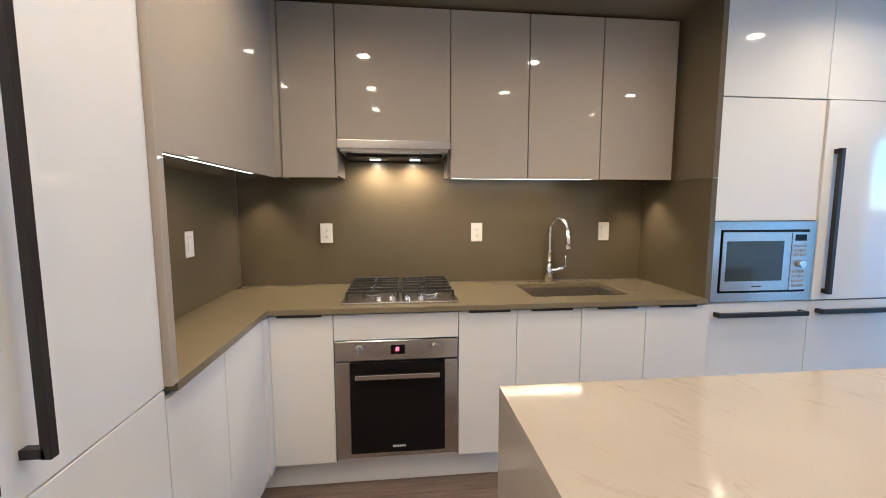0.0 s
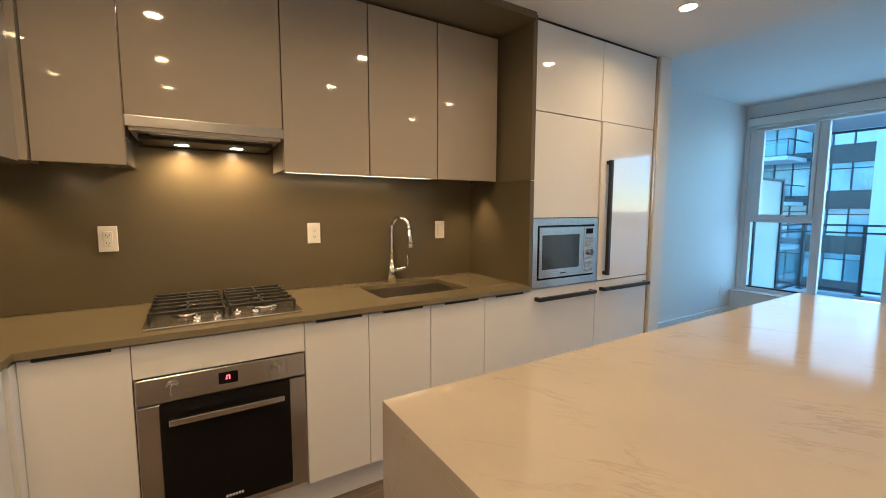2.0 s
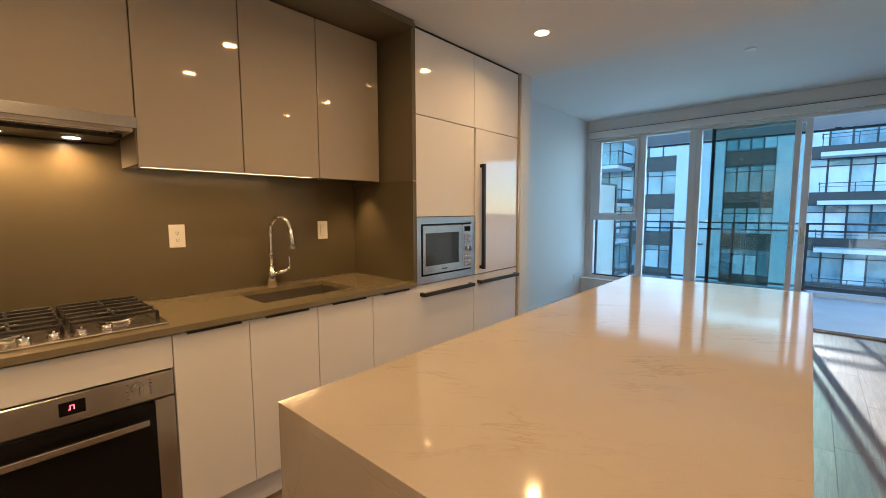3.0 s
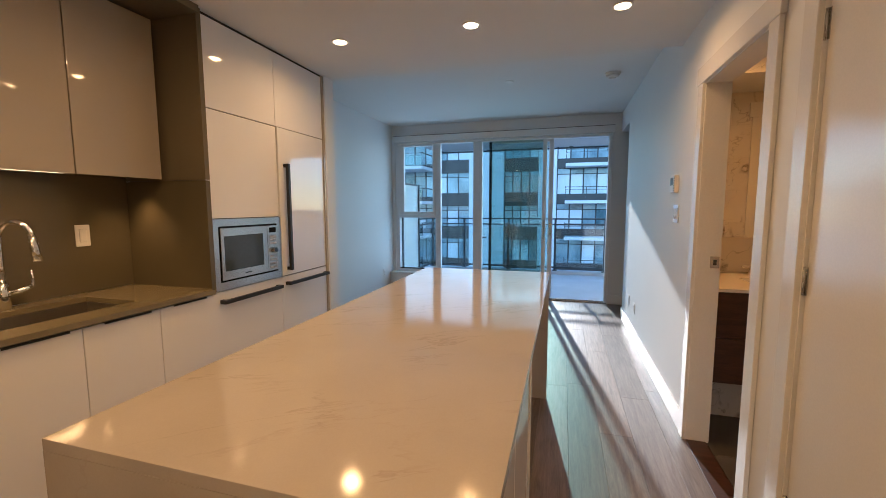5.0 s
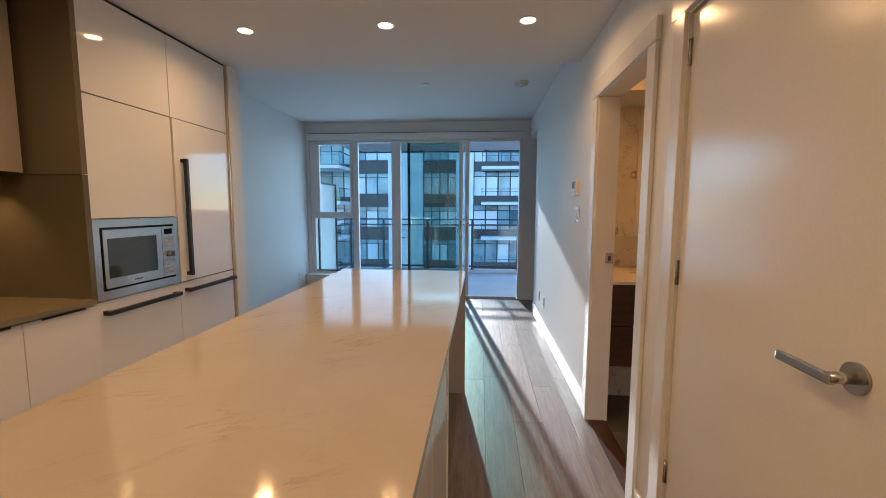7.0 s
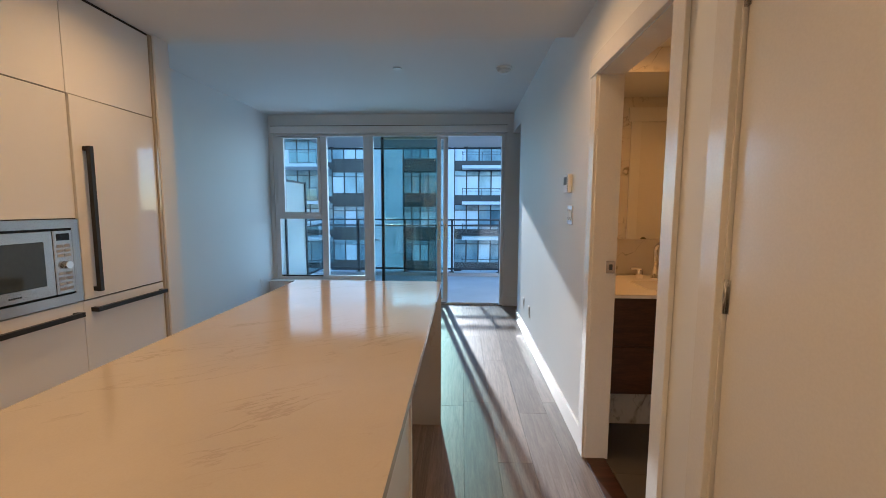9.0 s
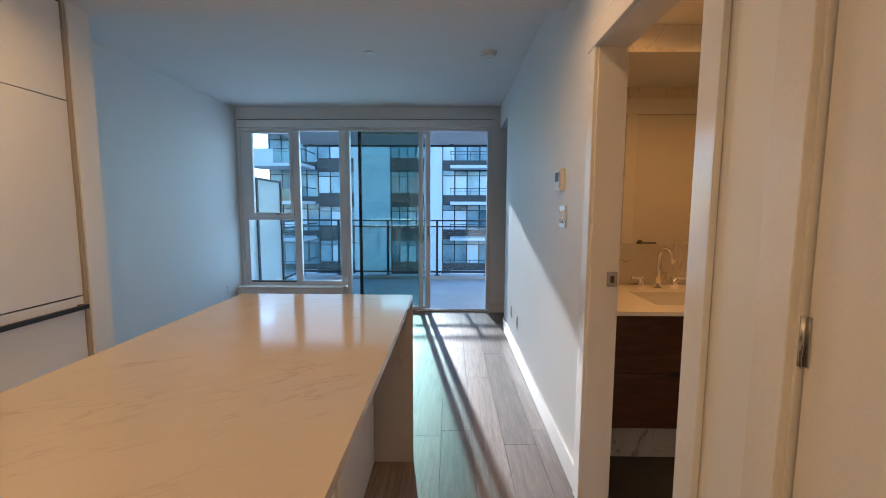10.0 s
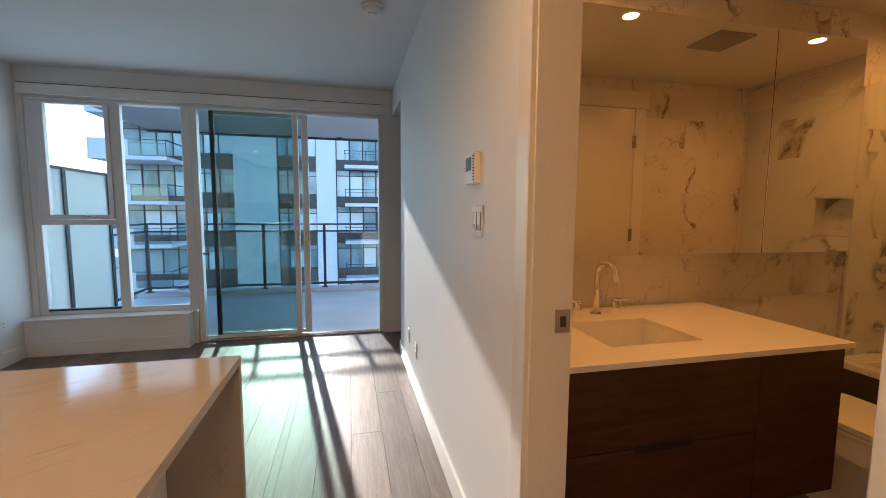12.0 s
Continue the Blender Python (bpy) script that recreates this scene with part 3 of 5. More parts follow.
lamp("led_light", "SPOT", (0.46, 3.17, 1.53), 1.2, size=0.015, spot=90)

# ---- extractor hood ----
hood = thing("extractor_hood", (1.21, 3.1, 1.65), "slim brushed steel extractor hood with two lit lamps", "extractor hood")
part("front_panel", boxes((0.923, 1.502, 2.942, 2.962, 1.676, 1.719), bevel=0.004, segments=2), STEEL, hood)
part("canopy", boxes((0.935, 1.490, 2.963, 3.28, 1.664, 1.717)), STEEL_DARK, hood)
part("filter_frame", boxes((0.995, 1.43, 2.985, 2.99, 1.657, 1.664), (0.995, 1.43, 3.033, 3.038, 1.657, 1.664), (0.995, 1.0, 2.99, 3.033, 1.657, 1.664), (1.425, 1.43, 2.99, 3.033, 1.657, 1.664)), STEEL, hood)
part("filter", boxes(*[(1.003 + 0.0105 * k, 1.009 + 0.0105 * k, 2.992, 3.031, 1.659, 1.664) for k in range(40)]), CAST_IRON, hood, "slotted grease filter")["kind"] = "stuff"
part("lamp_bar", boxes((0.955, 1.47, 3.045, 3.275, 1.645, 1.664), bevel=0.003), CAST_IRON, hood, "dark rear lamp bar")
part("lower_edge", boxes((0.94, 1.485, 3.262, 3.282, 1.638, 1.645), bevel=0.002), CAST_IRON, hood)
for x in (1.105, 1.325):
    ring = part("lamp_ring", cyl((x, 3.15, 1.6435), 0.034, 0.003, seg=28), STEEL, hood)
    part("lamp_lens", cyl((x, 3.15, 1.6415), 0.027, 0.0015, seg=28), LAMP_GLOW, ring, "glowing hood lamp")
    lamp("hood_light", "SPOT", (x, 3.19, 1.634), HOOD_LIGHT * 2.0, size=0.012, spot=165, target=(x, 3.25, 0.9))

# ---- oven ----
oven = thing("built_in_oven", (1.216, FRONT, 0.165), "built-in stainless steel oven with a black glass door", "oven")
part("body", boxes((0.925, 1.507, FRONT + 0.021, 3.25, 0.16, 0.745)), STEEL_DARK, oven)
part("control_panel", boxes((0.925, 1.507, FRONT - 0.004, FRONT + 0.02, 0.655, 0.75), bevel=0.002), STEEL, oven)
door = part("door", boxes((0.925, 0.992, FRONT - 0.006, FRONT + 0.02, 0.168, 0.648), (1.443, 1.507, FRONT - 0.006, FRONT + 0.02, 0.168, 0.648), (0.992, 1.443, FRONT - 0.006, FRONT + 0.02, 0.168, 0.192), bevel=0.0015), STEEL, oven)
part("window_glass", boxes((0.993, 1.442, FRONT - 0.0085, FRONT + 0.018, 0.193, 0.645), bevel=0.001), BLACK_GLASS, door)
h = part("handle", boxes((1.02, 1.415, FRONT - 0.052, FRONT - 0.036, 0.578, 0.602), bevel=0.004, segments=2), STEEL, door, "flat brushed steel bar handle")
for x in (1.035, 1.40):
    part("handle_post", boxes((x - 0.012, x + 0.012, FRONT - 0.038, FRONT - 0.008, 0.580, 0.600), bevel=0.002), STEEL, h)
part("nameplate", boxes(*[(1.19 + 0.011 * k, 1.198 + 0.011 * k, FRONT - 0.0095, FRONT - 0.0085, 0.218, 0.228) for k in range(6)]), LIGHT_PRINT, door)["kind"] = "stuff"
display = part("display", boxes((1.185, 1.252, FRONT - 0.006, FRONT - 0.003, 0.683, 0.728), bevel=0.001), BLACK_GLASS, oven)
part("digits", boxes((1.212, 1.2145, FRONT - 0.0075, FRONT - 0.006, 0.700, 0.716), (1.2155, 1.224, FRONT - 0.0075, FRONT - 0.006, 0.714, 0.716), (1.2215, 1.224, FRONT - 0.0075, FRONT - 0.006, 0.700, 0.714),
                     (1.208, 1.212, FRONT - 0.0075, FRONT - 0.006, 0.700, 0.702)), RED_GLOW, display, "red glowing clock digits")
for x in (1.035, 1.40):
    k = part("knob", cyl((x, FRONT - 0.016, 0.706), 0.021, 0.026, "y", 0.019, seg=32), STEEL, oven, "round steel oven knob", smooth=True)
    part("knob_grip", boxes((x - 0.004, x + 0.004, FRONT - 0.038, FRONT - 0.028, 0.688, 0.724), bevel=0.002), STEEL, k)
part("knob_marks", boxes(*[(x, x + 0.008, FRONT - 0.0055, FRONT - 0.004, z, z + 0.002) for x in (1.362, 1.430) for z in (0.680, 0.693, 0.706, 0.719, 0.732)]), DARK_PRINT, oven)["kind"] = "stuff"
panel = thing("oven_housing", (1.216, FRONT, 0.14), "white gloss cabinet panel round the oven", "cabinet")
part("upper_panel", boxes((0.9215, 1.5105, FRONT, FRONT + 0.019, 0.756, 0.879), bevel=0.0015), WHITE_LACQUER, panel)
part("carcass", boxes((0.921, 0.924, FRONT + 0.021, 3.27, 0.14, 0.885), (1.508, 1.511, FRONT + 0.021, 3.27, 0.14, 0.885), (0.924, 1.508, FRONT + 0.022, 3.27, 0.141, 0.158)), WHITE_LACQUER, panel)

# ---- gas cooktop ----
hob = thing("gas_cooktop", (1.235, 3.01, COUNTER), "four-burner stainless gas cooktop with black grates", "cooktop")
part("tray", boxes((0.952, 1.518, 2.738, 3.255, COUNTER, COUNTER + 0.010), bevel=0.006, segments=2), STEEL, hob)
for i, (x, y, r) in enumerate([(1.09, 2.91, 0.035), (1.09, 3.14, 0.045), (1.38, 2.91, 0.045), (1.38, 3.14, 0.035)]):
    b = part("burner", cyl((x, y, COUNTER + 0.016), r + 0.018, 0.012, seg=28), STEEL, hob, smooth=True)
    part("burner_cap", cyl((x, y, COUNTER + 0.026), r, 0.010, r2=r * 0.86, seg=28), CAST_IRON, b, smooth=True)
G = COUNTER + 0.040
for x0, x1 in ((0.962, 1.228), (1.242, 1.508)):
    bars = [(x0, x0 + 0.008, 2.83, 3.24, G - 0.010, G), (x1 - 0.008, x1, 2.83, 3.24, G - 0.010, G)]
    bars += [(x0 + 0.002, x1 - 0.002, y, y + 0.008, G - 0.006, G + 0.006) for y in (2.83, 2.915, 3.0, 3.085, 3.16, 3.231)]
    bars += [((x0 + x1) / 2 - 0.005, (x0 + x1) / 2 + 0.005, y, y + 0.07, G - 0.006, G + 0.004) for y in (2.86, 2.96, 3.09, 3.165)]
    bars += [(x, x + 0.012, y, y + 0.012, COUNTER + 0.009, G - 0.005) for x in (x0, x1 - 0.012) for y in (2.831, 3.227)]
    part("grate", boxes(*bars, bevel=0.0025), CAST_IRON, hob, "black cast-iron pan grate")
part("wok_cap", cyl((1.235, 3.02, COUNTER + 0.018), 0.03, 0.016, r2=0.026, seg=24), CAST_IRON, hob, smooth=True)
for x in (1.125, 1.195, 1.265, 1.335):
    k = part("knob", cyl((x, 2.785, COUNTER + 0.020), 0.019, 0.022, r2=0.016, seg=24), CHROME, hob, "round chrome gas knob", smooth=True)
    part("knob_grip", boxes((x - 0.004, x + 0.004, 2.769, 2.801, COUNTER + 0.031, COUNTER + 0.038), bevel=0.002), CHROME, k)

# ---- sink and tap ----
sink = thing("kitchen_sink", (2.185, 3.0, 0.72), "undermounted stainless steel sink bowl", "sink")
part("bowl", boxes((1.905, 1.92, 2.805, 3.185, 0.72, 0.889), (2.45, 2.465, 2.805, 3.185, 0.72, 0.889), (1.92, 2.45, 2.805, 2.82, 0.72, 0.889), (1.92, 2.45, 3.17, 3.185, 0.72, 0.889), (1.92, 2.45, 2.82, 3.17, 0.71, 0.722)), STEEL_DARK, sink)
part("drain", cyl((2.185, 3.06, 0.724), 0.045, 0.006, seg=28), CHROME, sink, smooth=True)
tap = thing("kitchen_tap", (2.155, 3.225, COUNTER), "tall chrome pull-down kitchen tap", "tap")
TX, TY = 2.155, 3.225
part("base", cyl((TX, TY, COUNTER + 0.06), 0.024, 0.12, r2=0.021, seg=24), CHROME, tap, smooth=True)
arc = [(TX, TY, COUNTER + 0.10), (TX, TY, COUNTER + 0.20), (TX, TY, COUNTER + 0.30)]
for k in range(1, 13):
    a = math.pi * k / 12 * 0.93
    arc.append((TX + 0.030 * (1 - math.cos(a)), TY - 0.060 * (1 - math.cos(a)), COUNTER + 0.315 + 0.08 * math.sin(a)))
part("spout", tube(arc, 0.0135, 16), CHROME, tap, smooth=True)
e = Vector(arc[-1])
part("spray_head", tube([e, e + Vector((0.002, -0.008, -0.05)), e + Vector((0.004, -0.018, -0.115))], 0.015, 16, taper=0.019), CHROME, tap, smooth=True)
lv = part("lever", tube([(TX + 0.012, TY - 0.01, COUNTER + 0.07), (TX + 0.05, TY - 0.03, COUNTER + 0.082), (TX + 0.085, TY - 0.04, COUNTER + 0.095)], 0.013, 14, taper=0.011), CHROME, tap, smooth=True)
part("lever_tip", tube([(TX + 0.085, TY - 0.04, COUNTER + 0.09), (TX + 0.088, TY - 0.045, COUNTER + 0.13), (TX + 0.082, TY - 0.05, COUNTER + 0.17)], 0.007, 10, taper=0.005), CHROME, lv, smooth=True)


# ---- wall plates ----
def wall_plate(name, at, face, kind_, label, category, w=0.07, h=0.115, group=""):
    """face: axis and sign of the way out of the wall."""
    t = thing(name, at, label, category, group)
    ax, sg = face

    def slab(u0, u1, z0, z1, d0, d1):
        d0, d1 = sorted((sg * d0, sg * d1))
        return (at[0] + u0, at[0] + u1, at[1] + d0, at[1] + d1, at[2] + z0, at[2] + z1) if ax == "y" else (at[0] + d0, at[0] + d1, at[1] + u0, at[1] + u1, at[2] + z0, at[2] + z1)
    part("plate", boxes(slab(-w / 2, w / 2, -h / 2, h / 2, 0.0, 0.006), bevel=0.002), SWITCH_PLATE if kind_ == "double" else PLASTIC_WHITE, t)
    if kind_ == "outlet":
        part("socket_face", boxes(slab(-0.017, 0.017, -0.034, 0.034, 0.006, 0.0085), bevel=0.001), PLASTIC_WHITE, t)
        part("slots", boxes(*[slab(u - 0.0012, u + 0.0012, z - 0.004, z + 0.004, 0.0085, 0.0092) for u in (-0.006, 0.006) for z in (-0.018, 0.018)],
                            *[slab(-0.0022, 0.0022, z - 0.011, z - 0.007, 0.0085, 0.0092) for z in (-0.018, 0.018)]), DARK_PRINT, t)["kind"] = "stuff"
    elif kind_ == "switch":
        part("rocker", boxes(slab(-0.017, 0.017, -0.034, 0.034, 0.006, 0.010), bevel=0.002), PLASTIC_WHITE, t)
        part("rocker_edge", boxes(slab(-0.018, 0.018, -0.035, 0.035, 0.0055, 0.0062)), PLASTIC_GREY, t)
    elif kind_ == "double":
        for u in (-0.023, 0.023):
            part("rocker", boxes(slab(u - 0.017, u + 0.017, -0.034, 0.034, 0.006, 0.010), bevel=0.002), PLASTIC_WHITE, t)
            # shadows on the tilted rockers, laid on as a dark rim and grey patch
            part("rocker_edge", boxes(slab(u - 0.018, u + 0.018, -0.035, 0.035, 0.0055, 0.0062)), DARK_PRINT, t)
            part("rocker_shade", boxes(slab(u - 0.012, u + 0.012, -0.030, -0.012, 0.0098, 0.0104)), PLASTIC_GREY, t)
    return t


for x in (0.803, 1.708, 2.531):
    wall_plate("wall_outlet", (x, 3.286, 1.224), ("y", -1), "outlet" if x < 2 else "switch", "white wall outlet on the taupe backsplash", "wall outlet", group="outlets on the backsplash")
wall_plate("wall_outlet", (0.304, 2.71, 1.216), ("x", 1), "switch", "white wall switch on the taupe side backsplash", "wall switch")
wall_plate("wall_outlet", (6.75, 3.452, 0.36), ("y", -1), "outlet", "white wall outlet low on the living room wall", "wall outlet")
wall_plate("wall_outlet", (5.50, RIGHT_WALL, 0.33), ("y", 1), "outlet", "white wall outlet low beside the balcony", "wall outlet", group="low outlets")
wall_plate("wall_outlet", (5.86, RIGHT_WALL, 0.335), ("y", 1), "outlet", "white wall outlet low beside the balcony", "wall outlet", group="low outlets")
wall_plate("light_switch", (4.05, RIGHT_WALL, 1.325), ("y", 1), "double", "white double rocker light switch", "light switch", w=0.118, h=0.118)
th = thing("thermostat", (4.09, RIGHT_WALL, 1.522), "white wall thermostat with a small display", "thermostat")
part("case", boxes((4.035, 4.145, RIGHT_WALL, RIGHT_WALL + 0.028, 1.465, 1.582), bevel=0.004), PLASTIC_WHITE, th)
part("display", boxes((4.065, 4.135, RIGHT_WALL + 0.028, RIGHT_WALL + 0.0295, 1.515, 1.565)), DARK_PRINT, th)
part("vents", boxes(*[(4.037, 4.050, RIGHT_WALL + 0.005, RIGHT_WALL + 0.0295, 1.477 + 0.011 * k, 1.481 + 0.011 * k) for k in range(9)]), DARK_PRINT, th)

# ---- tall units: microwave column and fridge ----


def bar_handle(parent, p0, p1, stand, r=0.0115):
    """A square black bar with two posts; p0, p1: centres of the bar's ends."""
    a, b = Vector(p0), Vector(p1)
    lo = [min(a[i], b[i]) - r for i in range(3)]
    hi = [max(a[i], b[i]) + r for i in range(3)]
    h = part("handle", boxes((lo[0], hi[0], lo[1], hi[1], lo[2], hi[2]), bevel=0.0015), BLACK_METAL, parent, "square black bar handle")
    for e, o in ((a, 1), (b, -1)):
        e = e + (b - a).normalized() * o * 0.002
        s = Vector(stand)
        q0, q1 = e, e + s
        part("handle_post", boxes(tuple(v for i in range(3) for v in (min(q0[i], q1[i]) - (0 if abs(s[i]) > 1e-6 else r), max(q0[i], q1[i]) + (0 if abs(s[i]) > 1e-6 else r))), bevel=0.001), BLACK_METAL, h)


SEAM = 3.405
tall_m = thing("microwave_cabinet", (3.11, TALL, 0), "tall white gloss cabinet round a built-in microwave", "cabinet")
part("body", boxes((2.818, SEAM - 0.001, TALL + 0.021, 3.299, 0.115, 2.425)), CARCASS, tall_m)
part("upper_door", boxes((2.8195, SEAM - 0.0015, TALL, TALL + 0.019, 1.926, 2.415), bevel=0.0015), WHITE_LACQUER, tall_m)
part("panel", boxes((2.8195, SEAM - 0.0015, TALL, TALL + 0.019, 1.310, 1.920), bevel=0.0015), WHITE_LACQUER, tall_m)
d = part("drawer", boxes((2.8195, SEAM - 0.0015, TALL, TALL + 0.019, 0.125, 0.882), bevel=0.0015), WHITE_LACQUER, tall_m)
bar_handle(d, (2.865, TALL - 0.035, 0.823), (3.355, TALL - 0.035, 0.823), (0, 0.035, 0))
fridge = thing("panelled_fridge", (3.70, TALL, 0), "tall fridge behind white gloss panels", "fridge")
part("body", boxes((SEAM + 0.001, 3.992, TALL + 0.021, 3.299, 0.115, 2.425)), CARCASS, fridge)
part("upper_door", boxes((SEAM + 0.0015, 3.975, TALL, TALL + 0.019, 1.926, 2.415), bevel=0.0015), WHITE_LACQUER, fridge)
# the fridge door is turned, handle side proud, so that it reflects the window
fridge_front = boxes((SEAM + 0.0015, 3.975, TALL, TALL + 0.019, 0.888, 1.920), bevel=0.0015)
bmesh.ops.rotate(fridge_front, cent=(3.975, TALL, 1.4), matrix=Matrix.Rotation(radians(1.2), 3, "Z"), verts=fridge_front.verts)
d = part("door", fridge_front, WHITE_LACQUER, fridge)
bar_handle(d, (3.47, TALL - 0.04, 0.935), (3.47, TALL - 0.04, 1.665), (0, 0.04, 0))
d = part("drawer", boxes((SEAM + 0.0015, 3.975, TALL, TALL + 0.019, 0.125, 0.880), bevel=0.0015), WHITE_LACQUER, fridge)
bar_handle(d, (3.455, TALL - 0.035, 0.828), (3.945, TALL - 0.035, 0.828), (0, 0.035, 0))
part("end_trim", boxes((3.977, 3.996, TALL - 0.012, TALL + 0.02, 0.115, 2.425), bevel=0.001), TAUPE_LACQUER, fridge, "taupe end trim")
structure("ceiling_gap", boxes((2.82, 3.99, TALL + 0.004, TALL + 0.02, 2.418, 2.4295)), DARK_GAP, "dark shadow gap above the tall cabinets", "shadow gap")

mw = thing("built_in_microwave", (3.11, TALL, 0.89), "built-in stainless steel microwave with a dark window", "microwave")
M = TALL
part("trim_frame", boxes((2.822, 2.86, M - 0.012, M + 0.018, 0.888, 1.306), (3.362, 3.401, M - 0.012, M + 0.018, 0.888, 1.306), (2.86, 3.362, M - 0.012, M + 0.018, 1.262, 1.306), (2.86, 3.362, M - 0.012, M + 0.018, 0.888, 0.936), bevel=0.0015), STEEL, mw)
part("gap", boxes((2.86, 3.362, M - 0.004, M + 0.018, 0.936, 1.262)), BLACK_GLASS, mw)
dr = part("door", boxes((2.868, 3.255, M - 0.020, M - 0.004, 0.946, 1.252), bevel=0.002), STEEL, mw)
part("window_glass", boxes((2.890, 3.212, M - 0.0215, M - 0.0195, 0.998, 1.205), bevel=0.001), DOOR_GLASS, dr)
part("nameplate", boxes(*[(3.045 + 0.009 * k, 3.051 + 0.009 * k, M - 0.0212, M - 0.020, 0.966, 0.973) for k in range(6)]), DARK_PRINT, dr)["kind"] = "stuff"
cp = part("control_panel", boxes((3.258, 3.354, M - 0.020, M - 0.004, 0.946, 1.252), bevel=0.002), STEEL, mw)
part("display", boxes((3.275, 3.338, M - 0.0215, M - 0.0195, 1.205, 1.238)), BLACK_GLASS, cp)
part("dial", cyl((3.31, M - 0.031, 1.085), 0.018, 0.022, "y", seg=28), CHROME, cp, smooth=True)
for z in (1.178, 1.155, 1.132, 1.045, 1.02, 0.995, 0.97):
    part("button", boxes((3.272, 3.303, M - 0.0225, M - 0.0195, z - 0.007, z + 0.007), bevel=0.001), PLASTIC_GREY, cp)
    part("button", boxes((3.309, 3.340, M - 0.0225, M - 0.0195, z - 0.007, z + 0.007), bevel=0.001), PLASTIC_GREY, cp)

# ---- pantry of the side run ----
pantry = thing("pantry_cabinet", (LEFT, 1.42, 0), "tall white gloss pantry with black bar handles", "cabinet")
part("body", boxes((LEFT_WALL + 0.003, LEFT - 0.021, 0.985, 1.882, 0.12, 2.425)), CARCASS, pantry)
for y0, y1, hy in ((1.437, 1.8825, 1.485), (0.99, 1.434, 1.385)):
    d = part("door", boxes((LEFT - 0.019, LEFT, y0, y1, 0.912, 2.42), bevel=0.0015), WHITE_LACQUER, pantry)
    bar_handle(d, (LEFT + 0.04, hy, 0.985), (LEFT + 0.04, hy, 1.69), (-0.04, 0, 0), 0.0085)
    part("drawer", boxes((LEFT - 0.019, LEFT, y0, y1, 0.13, 0.908), bevel=0.0015), WHITE_LACQUER, pantry)

# ---- island ----
island = thing("kitchen_island", (2.7, 1.35, 0), "cream veined quartz waterfall island with white cabinets", "kitchen island")
IX0, IX1, IY0, IY1 = 1.486, 3.905, 0.895, 1.80
part("countertop", boxes((IX0, IX1, IY0, IY1, 0.889, COUNTER), bevel=0.0008), ISLAND_STONE, island, "cream quartz top with brown veins")
part("waterfall_end", boxes((IX0, IX0 + 0.026, IY0, IY1, 0.0, 0.8889)), ISLAND_STONE, island)
part("waterfall_end", boxes((IX1 - 0.026, IX1, IY0, IY1, 0.0, 0.8889)), ISLAND_STONE, island)
IB, IM = 1.105, 2.55       # back of the seating recess, and where the recess begins
part("body", boxes((IX0 + 0.028, IX1 - 0.028, IB + 0.02, IY1 - 0.03, 0.10, 0.887)), WHITE_LACQUER, island)
part("end_cabinet", boxes((IX0 + 0.028, IM - 0.021, IY0 + 0.045, IB + 0.018, 0.10, 0.887)), WHITE_LACQUER, island)
part("end_panel", boxes((IM - 0.019, IM, IY0 + 0.018, IB + 0.018, 0.0, 0.887), bevel=0.0015), WHITE_LACQUER, island)
w = (IM - 0.020 - IX0 - 0.027) / 2
for k in range(2):
    part("end_door", boxes((IX0 + 0.027 + k * w + 0.0015, IX0 + 0.027 + (k + 1) * w - 0.0015, IY0 + 0.024, IY0 + 0.043, 0.11, 0.885), bevel=0.0015), WHITE_LACQUER, island)
w = (IX1 - 0.03 - IM) / 2
for k in range(2):
    part("back_panel", boxes((IM + k * w + 0.001, IM + (k + 1) * w - 0.001, IB, IB + 0.018, 0.0, 0.886), bevel=0.001), WHITE_LACQUER, island)
w = (IX1 - IX0 - 0.06) / 4
for k in range(4):
    part("front_door", boxes((IX0 + 0.03 + k * w + 0.001, IX0 + 0.03 + (k + 1) * w - 0.001, IY1 - 0.028, IY1 - 0.01, 0.11, 0.87), bevel=0.001), WHITE_LACQUER, island)
part("plinth", boxes((IX0 + 0.03, IX1 - 0.03, IB + 0.03, IY1 - 0.09, 0.0, 0.098), (IX0 + 0.03, IM - 0.022, IY0 + 0.09, IB + 0.028, 0.0, 0.098)), WHITE_LACQUER, island)

# ---- ceiling fixtures ----


def downlight(x, y, z, name="ceiling_downlight", energy=None, group="recessed kitchen downlights", colour=WARM):
    t = thing(name, (x, y, z), "small round recessed downlight, lit warm white", "downlight", group)
    bm = bmesh.new()
    ro, ri, n = 0.056, 0.042, 32
    rings = [[bm.verts.new((x + r * math.cos(2 * math.pi * k / n), y + r * math.sin(2 * math.pi * k / n), z + dz)) for k in range(n)] for r, dz in ((ro, 0), (ro - 0.003, -0.005), (ri, -0.005), (ri - 0.004, -0.001))]
    for a, b in zip(rings, rings[1:]):
        for k in range(n):
            bm.faces.new((a[k], a[(k + 1) % n], b[(k + 1) % n], b[k]))
    part("trim_ring", bm, PLASTIC_WHITE, t)
    part("lens", cyl((x, y, z - 0.0025), 0.0395, 0.003, seg=32), LAMP_GLOW, t, "glowing lens")
    lamp("downlight", "AREA", (x, y, z - 0.006), energy or DOWNLIGHT, colour, size=0.076, spread=159)


